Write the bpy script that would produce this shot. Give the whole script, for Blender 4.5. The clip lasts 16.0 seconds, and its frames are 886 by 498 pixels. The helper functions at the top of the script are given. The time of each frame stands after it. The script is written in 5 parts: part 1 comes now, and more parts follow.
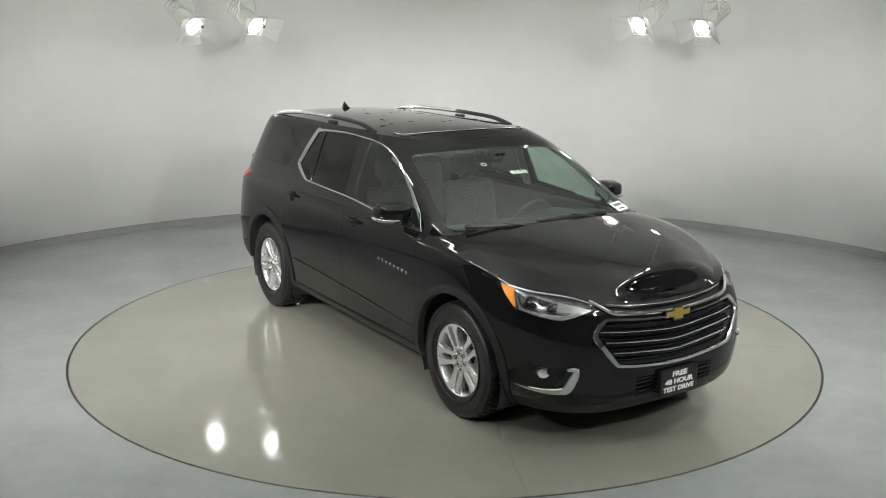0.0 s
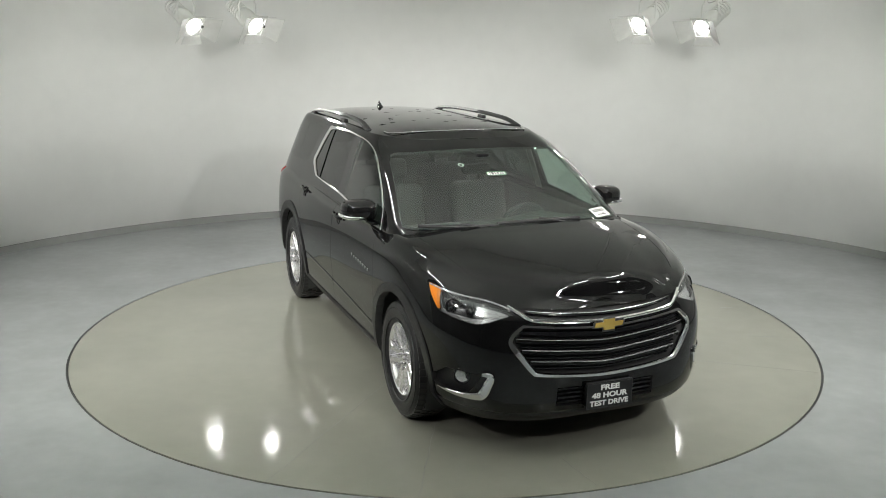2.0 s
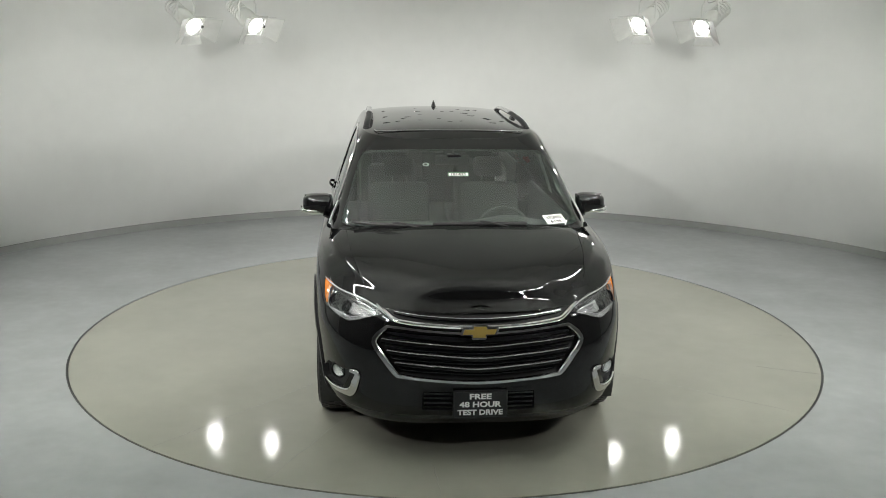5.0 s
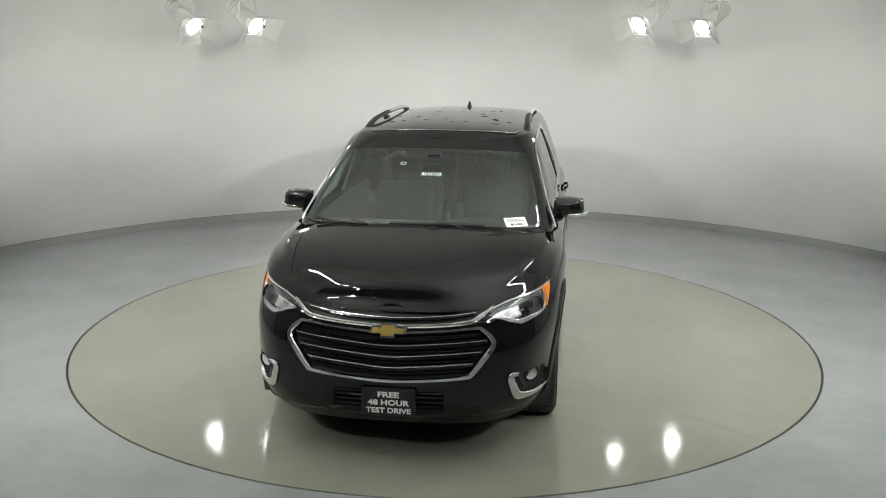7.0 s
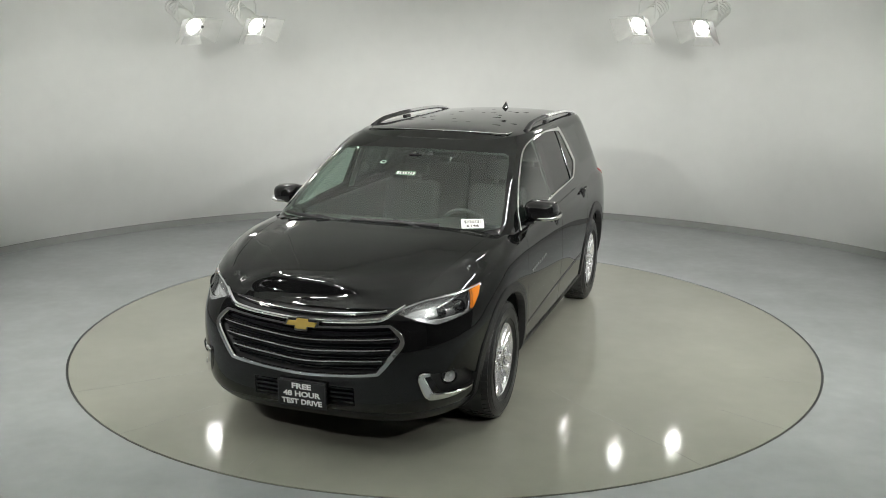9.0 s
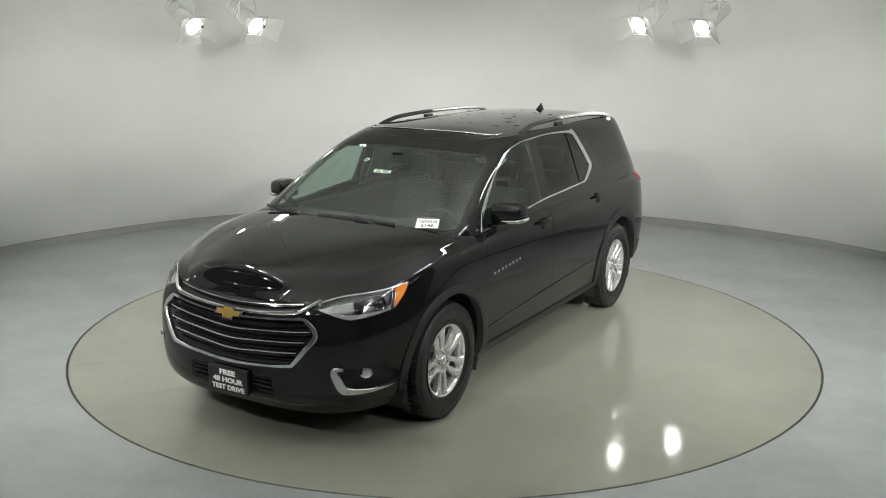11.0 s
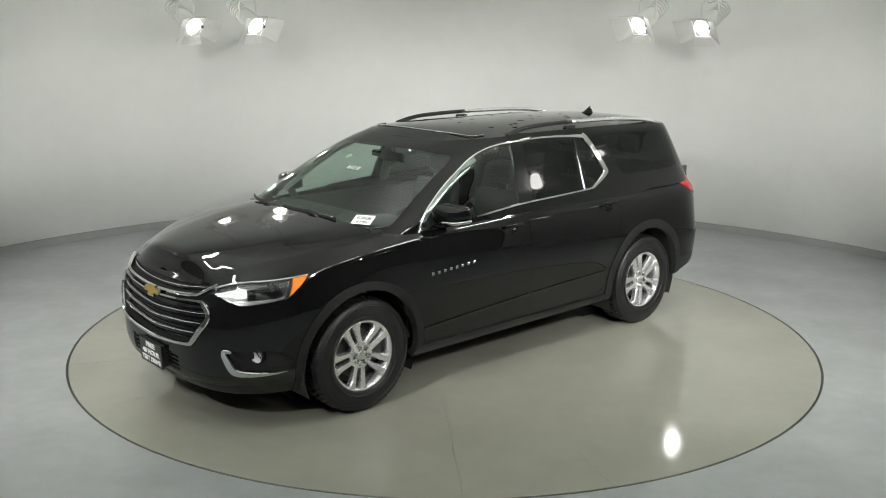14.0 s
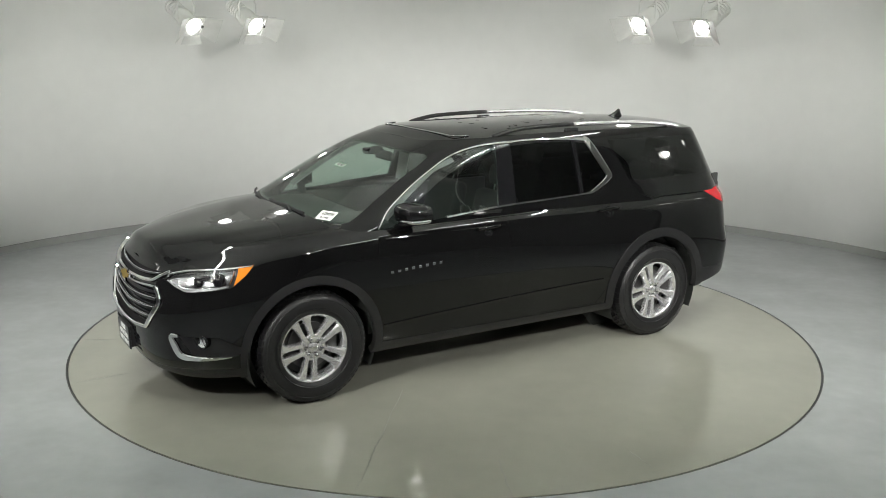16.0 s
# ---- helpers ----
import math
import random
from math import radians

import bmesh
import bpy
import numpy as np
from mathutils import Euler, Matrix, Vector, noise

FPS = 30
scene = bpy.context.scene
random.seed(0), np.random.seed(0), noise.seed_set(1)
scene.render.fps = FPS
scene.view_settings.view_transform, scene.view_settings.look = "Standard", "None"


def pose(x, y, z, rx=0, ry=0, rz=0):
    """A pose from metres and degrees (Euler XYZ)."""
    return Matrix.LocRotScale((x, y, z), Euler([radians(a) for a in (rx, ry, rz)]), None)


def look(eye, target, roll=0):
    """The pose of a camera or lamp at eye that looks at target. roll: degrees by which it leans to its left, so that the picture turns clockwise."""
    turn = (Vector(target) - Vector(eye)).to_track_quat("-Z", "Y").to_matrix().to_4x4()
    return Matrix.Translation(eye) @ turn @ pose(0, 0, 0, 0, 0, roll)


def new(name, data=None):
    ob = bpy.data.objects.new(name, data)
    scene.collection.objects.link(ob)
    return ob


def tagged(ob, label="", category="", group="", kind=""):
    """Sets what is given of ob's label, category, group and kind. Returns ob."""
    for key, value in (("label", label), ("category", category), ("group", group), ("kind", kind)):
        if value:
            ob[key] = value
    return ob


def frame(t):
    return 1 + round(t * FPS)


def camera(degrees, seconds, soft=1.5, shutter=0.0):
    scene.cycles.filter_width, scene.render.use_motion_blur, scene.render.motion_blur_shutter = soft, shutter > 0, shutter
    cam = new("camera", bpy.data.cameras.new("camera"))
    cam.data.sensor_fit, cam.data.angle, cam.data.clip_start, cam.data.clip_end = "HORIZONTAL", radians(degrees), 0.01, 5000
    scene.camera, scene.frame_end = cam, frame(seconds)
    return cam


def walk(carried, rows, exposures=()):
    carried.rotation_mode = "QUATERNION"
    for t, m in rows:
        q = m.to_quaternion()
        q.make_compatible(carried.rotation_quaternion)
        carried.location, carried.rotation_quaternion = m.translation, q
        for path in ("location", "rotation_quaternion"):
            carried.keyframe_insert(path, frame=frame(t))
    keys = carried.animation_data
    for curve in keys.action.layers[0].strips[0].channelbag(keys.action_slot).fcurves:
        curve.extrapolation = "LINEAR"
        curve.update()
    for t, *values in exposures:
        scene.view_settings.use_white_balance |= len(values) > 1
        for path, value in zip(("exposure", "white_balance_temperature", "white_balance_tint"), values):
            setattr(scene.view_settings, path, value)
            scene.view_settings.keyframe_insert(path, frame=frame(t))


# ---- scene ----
from collections import defaultdict

# ---------------------------------------------------------------- camera
cam = camera(49.6, 16.0, soft=0.9)
EYE = (0.0, -7.824, 2.518)
AIM = (EYE[0] - 0.00261, EYE[1] + 0.97438, EYE[2] - 0.22491)
walk(cam, [(0.0, look(EYE, AIM, 0.505)), (16.0, look(EYE, AIM, 0.505))], exposures=[(0.0, 0.0), (16.0, 0.0)])

# the turntable: heading of the car at the start, turn per second
HEADING, TURN = -56.8, -5.7687
RADIUS = 3.013
CAR_FWD, CAR_SIDE = 0.061, 0.002

# ---------------------------------------------------------------- light
world = bpy.data.worlds.new("studio_world")
scene.world = world
world.use_nodes = True
world.node_tree.nodes["Background"].inputs["Color"].default_value = (0.75, 0.8, 0.8, 1)
world.node_tree.nodes["Background"].inputs["Strength"].default_value = 0.05

LAMP_RING = [(-2.88, 3.33, 2.51), (-2.15, 3.20, 2.52), (2.11, 3.05, 2.56), (2.89, 3.37, 2.54)]

# ---------------------------------------------------------------- materials
def material(name, base, rough=0.5, metal=0.0, coat=0.0, vary=0.0, scale=8.0, bump=0.0, bump_scale=60.0, rough_vary=0.0,
             stain=0.0, stain_scale=1.0, spec=0.5, coat_rough=0.02):
    """A node material with grain at a fine scale and stains at a broad one."""
    m = bpy.data.materials.new(name)
    m.use_nodes = True
    nt = m.node_tree
    n, link = nt.nodes, nt.links.new
    b = n["Principled BSDF"]
    b.inputs["Base Color"].default_value = (*base, 1)
    b.inputs["Roughness"].default_value = rough
    b.inputs["Metallic"].default_value = metal
    b.inputs["Coat Weight"].default_value = coat
    b.inputs["Coat Roughness"].default_value = coat_rough
    b.inputs["Specular IOR Level"].default_value = spec
    co = n.new("ShaderNodeTexCoord")
    if vary or stain:
        fine = n.new("ShaderNodeTexNoise")
        fine.inputs["Scale"].default_value = scale
        fine.inputs["Detail"].default_value = 6
        link(co.outputs["Object"], fine.inputs["Vector"])
        broad = n.new("ShaderNodeTexNoise")
        broad.inputs["Scale"].default_value = stain_scale
        broad.inputs["Detail"].default_value = 3
        link(co.outputs["Object"], broad.inputs["Vector"])
        r1 = n.new("ShaderNodeMapRange")
        r1.inputs["To Min"].default_value, r1.inputs["To Max"].default_value = 1 - vary, 1 + vary
        link(fine.outputs["Fac"], r1.inputs["Value"])
        r2 = n.new("ShaderNodeMapRange")
        r2.inputs["From Min"].default_value, r2.inputs["From Max"].default_value = 0.3, 0.7
        r2.inputs["To Min"].default_value, r2.inputs["To Max"].default_value = 1 - stain, 1 + stain
        link(broad.outputs["Fac"], r2.inputs["Value"])
        mul = n.new("ShaderNodeMath")
        mul.operation = "MULTIPLY"
        link(r1.outputs["Result"], mul.inputs[0])
        link(r2.outputs["Result"], mul.inputs[1])
        mix = n.new("ShaderNodeVectorMath")
        mix.operation = "SCALE"
        mix.inputs[0].default_value = base
        link(mul.outputs["Value"], mix.inputs["Scale"])
        link(mix.outputs["Vector"], b.inputs["Base Color"])
        if rough_vary:
            r3 = n.new("ShaderNodeMapRange")
            r3.inputs["From Min"].default_value, r3.inputs["From Max"].default_value = 0.3, 0.7
            r3.inputs["To Min"].default_value, r3.inputs["To Max"].default_value = max(0.0, rough - rough_vary), rough + rough_vary
            link(fine.outputs["Fac"], r3.inputs["Value"])
            link(r3.outputs["Result"], b.inputs["Roughness"])
    if bump:
        tex = n.new("ShaderNodeTexNoise")
        tex.inputs["Scale"].default_value = bump_scale
        tex.inputs["Detail"].default_value = 4
        link(co.outputs["Object"], tex.inputs["Vector"])
        bp = n.new("ShaderNodeBump")
        bp.inputs["Strength"].default_value = bump
        bp.inputs["Distance"].default_value = 0.01
        link(tex.outputs["Fac"], bp.inputs["Height"])
        link(bp.outputs["Normal"], b.inputs["Normal"])
    return m


def glowing(name, colour, strength):
    m = material(name, (0.8, 0.8, 0.8), 0.4)
    b = m.node_tree.nodes["Principled BSDF"]
    b.inputs["Emission Color"].default_value = (*colour, 1)
    b.inputs["Emission Strength"].default_value = strength
    return m


def tinted_glass(name, tint, gloss=0.02, ior=1.5):
    """Thin glass: a clear tinted pane with a mirror-like face."""
    m = bpy.data.materials.new(name)
    m.use_nodes = True
    n, link = m.node_tree.nodes, m.node_tree.links.new
    n.remove(n["Principled BSDF"])
    clear = n.new("ShaderNodeBsdfTransparent")
    clear.inputs["Color"].default_value = (*tint, 1)
    shine = n.new("ShaderNodeBsdfGlossy")
    shine.inputs["Roughness"].default_value = gloss
    # Schlick's curve for the two faces of a thin pane
    f0 = 2 * ((ior - 1) / (ior + 1)) ** 2
    facing = n.new("ShaderNodeLayerWeight")
    facing.inputs["Blend"].default_value = 0.5
    power = n.new("ShaderNodeMath")
    power.operation = "POWER"
    power.inputs[1].default_value = 5
    link(facing.outputs["Facing"], power.inputs[0])
    curve_up = n.new("ShaderNodeMath")
    curve_up.operation = "MULTIPLY_ADD"
    curve_up.inputs[1].default_value, curve_up.inputs[2].default_value = 1 - f0, f0
    link(power.outputs["Value"], curve_up.inputs[0])
    mix = n.new("ShaderNodeMixShader")
    link(curve_up.outputs["Value"], mix.inputs["Fac"])
    link(clear.outputs["BSDF"], mix.inputs[1])
    link(shine.outputs["BSDF"], mix.inputs[2])
    link(mix.outputs["Shader"], n["Material Output"].inputs["Surface"])
    return m


WALL_PAINT = material("wall_paint", (0.80, 0.81, 0.785), 0.75, vary=0.03, scale=6, stain=0.03, stain_scale=0.7, bump=0.02, bump_scale=90)
BASE_PAINT = material("baseboard_vinyl", (0.20, 0.205, 0.20), 0.5, vary=0.04, scale=20, stain=0.04, stain_scale=2)
FLOOR_EPOXY = material("floor_epoxy", (0.275, 0.287, 0.29), 0.13, vary=0.07, scale=9, stain=0.08, stain_scale=1.3, rough_vary=0.05, bump=0.03, bump_scale=2.5)
TABLE_EPOXY = material("turntable_epoxy", (0.25, 0.25, 0.21), 0.08, vary=0.05, scale=7, stain=0.06, stain_scale=1.1, rough_vary=0.03, bump=0.012, bump_scale=5)
GAP_DARK = material("gap_rubber", (0.02, 0.022, 0.02), 0.6, vary=0.2, scale=40, stain=0.1)
DARK_WALL = material("unseen_wall_grey", (0.16, 0.16, 0.157), 0.8, vary=0.05, scale=20, stain=0.05)
CEIL_PAINT = material("ceiling_paint", (0.78, 0.785, 0.76), 0.8, vary=0.03, scale=10, stain=0.04)
PAINT = material("black_paint", (0.0035, 0.0035, 0.0037), 0.03, vary=0.15, scale=900, stain=0.05, spec=0.5)
TRIM = material("black_plastic", (0.008, 0.008, 0.0085), 0.42, vary=0.15, scale=120, stain=0.1, stain_scale=4, bump=0.12, bump_scale=500)
GLOSS_BLACK = material("gloss_black", (0.006, 0.006, 0.007), 0.12, vary=0.1, scale=60, stain=0.1)
GRILLE_BLACK = material("grille_black", (0.004, 0.004, 0.0043), 0.6, vary=0.1, scale=60, stain=0.1)
RUBBER = material("tyre_rubber", (0.009, 0.009, 0.0095), 0.4, vary=0.2, scale=40, stain=0.2, stain_scale=6, bump=0.15, bump_scale=160)
CHROME = material("chrome", (0.82, 0.82, 0.82), 0.07, 1.0, vary=0.02, scale=20, stain=0.02)
BOWL = material("headlight_bowl", (0.17, 0.17, 0.175), 0.18, 0.85, vary=0.08, scale=60, stain=0.08, stain_scale=9)
SILVER = material("silver_reflector", (0.62, 0.62, 0.63), 0.2, 0.75, vary=0.03, scale=40, stain=0.03)
FOG_SILVER = material("fog_reflector", (0.85, 0.85, 0.84), 0.28, 0.25, vary=0.05, scale=120, stain=0.03, bump=0.25, bump_scale=110)
ALLOY = material("silver_alloy", (0.78, 0.78, 0.79), 0.2, 0.8, vary=0.04, scale=60, stain=0.04)
DARK_METAL = material("dark_metal", (0.10, 0.10, 0.10), 0.5, 0.8, vary=0.2, scale=30, stain=0.2)
GOLD = material("gold_emblem", (0.50, 0.37, 0.10), 0.32, 0.8, vary=0.08, scale=150, stain=0.05)
AMBER = material("amber_lens", (0.70, 0.21, 0.02), 0.12, vary=0.12, scale=90, stain=0.05)
RED = material("red_lens", (0.30, 0.008, 0.012), 0.10, vary=0.15, scale=70, stain=0.1)
WHITE = material("white_print", (0.80, 0.81, 0.79), 0.5, vary=0.02, scale=50, stain=0.02)
PAPER = material("sticker_paper", (0.78, 0.80, 0.76), 0.6, vary=0.02, scale=50, stain=0.03)
INK = material("black_ink", (0.02, 0.02, 0.02), 0.6, vary=0.1, scale=50, stain=0.03)
GREEN_INK = material("green_ink", (0.08, 0.20, 0.10), 0.6, vary=0.1, scale=50, stain=0.03)
PLATE_BLACK = material("plate_black", (0.010, 0.010, 0.011), 0.3, vary=0.1, scale=50, stain=0.05)
# seat cloth taken down to near black: the cabin's dimness is in its colour
CLOTH = material("darkened_upholstery", (0.010, 0.0107, 0.0103), 0.85, vary=0.05, scale=30, stain=0.06, stain_scale=5)
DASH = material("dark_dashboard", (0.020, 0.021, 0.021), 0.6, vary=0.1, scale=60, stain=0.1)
HEADLINER = material("grey_headliner", (0.30, 0.30, 0.29), 0.9, vary=0.04, scale=30, stain=0.05)
WINDSHIELD = tinted_glass("windshield_glass", (0.70, 0.86, 0.77), 0.02, 1.82)
SIDE_GLASS = tinted_glass("side_glass", (0.70, 0.80, 0.75), 0.015, 1.72)
PRIVACY = tinted_glass("privacy_glass", (0.09, 0.095, 0.095), 0.015)
LENS = tinted_glass("clear_lens", (0.93, 0.94, 0.94), 0.02, 1.45)
LAMP_WHITE = material("white_enamel", (0.68, 0.69, 0.66), 0.45, vary=0.03, scale=30, stain=0.04)
LAMP_GREY = material("pale_grey_enamel", (0.60, 0.61, 0.585), 0.5, vary=0.05, scale=30, stain=0.08, stain_scale=6)
LAMP_GLOW = glowing("lamp_glow", (1.0, 0.98, 0.95), 11)
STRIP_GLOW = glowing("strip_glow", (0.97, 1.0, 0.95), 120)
CRACK = material("crack_filler", (0.15, 0.15, 0.125), 0.5, vary=0.2, scale=30, stain=0.2)
CABLE = material("grey_cable", (0.35, 0.35, 0.34), 0.6, vary=0.1, scale=40, stain=0.1)


# ---------------------------------------------------------------- mesh helpers
def part(name, bm, mat, parent=None, label="", smooth=False, at=None):
    """Link a bmesh as one mesh object under a thing or a part."""
    me = bpy.data.meshes.new(name)
    if smooth:
        for f in bm.faces:
            f.smooth = True
    bm.to_mesh(me)
    bm.free()
    me.materials.append(mat)
    ob = new(name, me)
    ob.parent = parent
    if at is not None:
        ob.matrix_basis = at
    if label:
        ob["label"] = label
    return ob


def box(bm, x0, x1, y0, y1, z0, z1, bevel=0.0, segs=2):
    m = Matrix.Translation(((x0 + x1) / 2, (y0 + y1) / 2, (z0 + z1) / 2)) @ Matrix.Diagonal((x1 - x0, y1 - y0, z1 - z0, 1))
    tmp = bmesh.new()
    bmesh.ops.create_cube(tmp, size=1, matrix=m)
    if bevel:
        bmesh.ops.bevel(tmp, geom=tmp.edges[:], offset=bevel, segments=segs, profile=0.5, affect="EDGES")
    merge(bm, tmp)
    return bm


def merge(bm, other, m=None):
    if m is not None:
        other.transform(m)
    me = bpy.data.meshes.new("tmp")
    other.to_mesh(me)
    other.free()
    bm.from_mesh(me)
    bpy.data.meshes.remove(me)
    return bm


def lathe(bm, profile, n=48, axis="Y", closed=False):
    """Turn a profile of (radius, along) round an axis through the origin."""
    rows = []
    for r, a in profile:
        ring = []
        for k in range(n):
            c, s = math.cos(2 * math.pi * k / n), math.sin(2 * math.pi * k / n)
            co = {"Y": (r * c, a, r * s), "Z": (r * c, r * s, a), "X": (a, r * c, r * s)}[axis]
            ring.append(bm.verts.new(co))
        rows.append(ring)
    pairs = list(zip(rows, rows[1:])) + ([(rows[-1], rows[0])] if closed else [])
    for A, B in pairs:
        for k in range(n):
            bm.faces.new((A[k], A[(k + 1) % n], B[(k + 1) % n], B[k]))
    if not closed:
        for ring in (rows[0], rows[-1]):
            bm.faces.new(ring)
    bmesh.ops.recalc_face_normals(bm, faces=bm.faces[:])
    return bm


def tube(bm, pts, r, n=8, caps=True):
    """A round bar along a list of points; r is one radius, or (across, up) of an oval."""
    ra, rb = r if isinstance(r, tuple) else (r, r)
    pts = [Vector(p) for p in pts]
    rows = []
    for i, p in enumerate(pts):
        d = (pts[min(i + 1, len(pts) - 1)] - pts[max(i - 1, 0)]).normalized()
        up = Vector((0, 0, 1)) if abs(d.z) < 0.95 else Vector((1, 0, 0))
        s = d.cross(up).normalized()
        u = s.cross(d)
        rows.append([bm.verts.new(p + s * ra * math.cos(2 * math.pi * k / n) + u * rb * math.sin(2 * math.pi * k / n)) for k in range(n)])
    for A, B in zip(rows, rows[1:]):
        for k in range(n):
            bm.faces.new((A[k], A[(k + 1) % n], B[(k + 1) % n], B[k]))
    if caps:
        bm.faces.new(rows[0]), bm.faces.new(rows[-1])
    bmesh.ops.recalc_face_normals(bm, faces=bm.faces[:])
    return bm


def prism(bm, outline, place, thick, lift=0.0):
    """A flat outline of (a, b) made solid: place(a, b, h) gives the point at height h over the surface."""
    top = [bm.verts.new(place(a, b, lift + thick)) for a, b in outline]
    low = [bm.verts.new(place(a, b, lift)) for a, b in outline]
    bm.faces.new(top)
    bm.faces.new(low[::-1])
    n = len(outline)
    for k in range(n):
        bm.faces.new((top[k], low[k], low[(k + 1) % n], top[(k + 1) % n]))
    bmesh.ops.recalc_face_normals(bm, faces=bm.faces[:])
    return bm


def curve(*knots):
    """A smooth curve through (x, y) knots that never overshoots."""
    X, Y = np.array([k[0] for k in knots], float), np.array([k[1] for k in knots], float)
    h, d = np.diff(X), np.diff(Y) / np.diff(X)
    m = np.empty(len(X))
    m[0], m[-1] = d[0], d[-1]
    for i in range(1, len(X) - 1):
        m[i] = 0 if d[i - 1] * d[i] <= 0 else (h[i - 1] + h[i]) * 3 / ((2 * h[i] + h[i - 1]) / d[i - 1] + (h[i] + 2 * h[i - 1]) / d[i])

    def f(x):
        x = min(max(x, X[0]), X[-1])
        i = min(int(np.searchsorted(X, x, "right")) - 1, len(h) - 1)
        t = (x - X[i]) / h[i]
        return float((2 * t**3 - 3 * t**2 + 1) * Y[i] + (t**3 - 2 * t**2 + t) * h[i] * m[i] + (3 * t**2 - 2 * t**3) * Y[i + 1] + (t**3 - t**2) * h[i] * m[i + 1])
    return f

# ---------------------------------------------------------------- the room
WALL_C, WALL_R, WALL_H = (0.06, -0.6), 5.97, 6.0


def wall_line(r, a0=-6, a1=186):
    """The plan of the round wall."""
    return [(WALL_C[0] + r * math.cos(a), WALL_C[1] + r * math.sin(a)) for a in np.linspace(radians(a0), radians(a1), 97)]


def swept(inner, outer, z0, z1, close_ends=True):
    bm = bmesh.new()
    rows = [[bm.verts.new((x, y, z)) for x, y in line] for line, z in ((inner, z0), (inner, z1), (outer, z1), (outer, z0))]
    for k in range(4):
        A, B = rows[k], rows[(k + 1) % 4]
        for i in range(len(A) - 1):
            bm.faces.new((A[i], A[i + 1], B[i + 1], B[i]))
    for i in (0, -1):
        bm.faces.new([r[i] for r in rows])
    bmesh.ops.recalc_face_normals(bm, faces=bm.faces[:])
    return bm


def build_room():
    tagged(part("wall_round", swept(wall_line(WALL_R), wall_line(WALL_R + 0.15), 0, WALL_H), WALL_PAINT, smooth=False),
           "smooth white painted curved studio wall", "wall", kind="structure")
    for f in bpy.data.objects["wall_round"].data.polygons:
        f.use_smooth = abs(f.normal.z) < 0.5
    tagged(part("baseboard", swept(wall_line(WALL_R - 0.012), wall_line(WALL_R - 0.001), 0.001, 0.087), BASE_PAINT),
           "grey vinyl baseboard along the curved wall", "baseboard", kind="structure")
    # unseen walls added out of view, grey so the car's flanks reflect dark
    bm = box(bmesh.new(), -6.4, 6.5, -9.75, -9.6, 0, WALL_H)
    tagged(part("wall_back", bm, DARK_WALL), "plain grey end wall, unseen, added to darken reflections", "wall", kind="structure")
    for name, x in (("wall_west", -6.05), ("wall_east", 6.03)):
        bm = box(bmesh.new(), x, x + 0.14, -9.6, -1.28, 0, WALL_H)
        tagged(part(name, bm, DARK_WALL), "plain grey side wall, unseen, added to darken reflections", "wall", kind="structure")
    bm = box(bmesh.new(), -6.4, 6.5, -9.8, 5.8, WALL_H, WALL_H + 0.15)
    tagged(part("ceiling", bm, CEIL_PAINT), "plain pale grey ceiling", "ceiling", kind="structure")
    # floor with a round pit for the turntable
    bm = bmesh.new()
    n = 160
    ring = [(math.cos(2 * math.pi * k / n), math.sin(2 * math.pi * k / n)) for k in range(n)]
    edge = [bm.verts.new((c * (RADIUS + 0.009), s * (RADIUS + 0.009), 0)) for c, s in ring]
    pit = [bm.verts.new((c * (RADIUS + 0.009), s * (RADIUS + 0.009), -0.06)) for c, s in ring]
    far = []
    for c, s in ring:
        k = min(6.4 / max(abs(c), 1e-6), (9.8 if s < 0 else 5.9) / max(abs(s), 1e-6))
        far.append(bm.verts.new((c * k, s * k, 0)))
    for i in range(n):
        j = (i + 1) % n
        bm.faces.new((edge[i], far[i], far[j], edge[j]))
        bm.faces.new((pit[i], edge[i], edge[j], pit[j]))
    bm.faces.new(pit)
    for x, y in ((6.4, 5.9), (-6.4, 5.9), (6.4, -9.8), (-6.4, -9.8)):
        a = math.atan2(y, x) / (2 * math.pi) * n
        i = int(math.floor(a)) % n
        bm.faces.new((far[i], bm.verts.new((x, y, 0)), far[(i + 1) % n]))
    bmesh.ops.recalc_face_normals(bm, faces=bm.faces[:])
    bmesh.ops.reverse_faces(bm, faces=[f for f in bm.faces if f.normal.z < -0.5])
    tagged(part("floor", bm, FLOOR_EPOXY), "glossy pale grey epoxy studio floor", "floor", kind="structure")


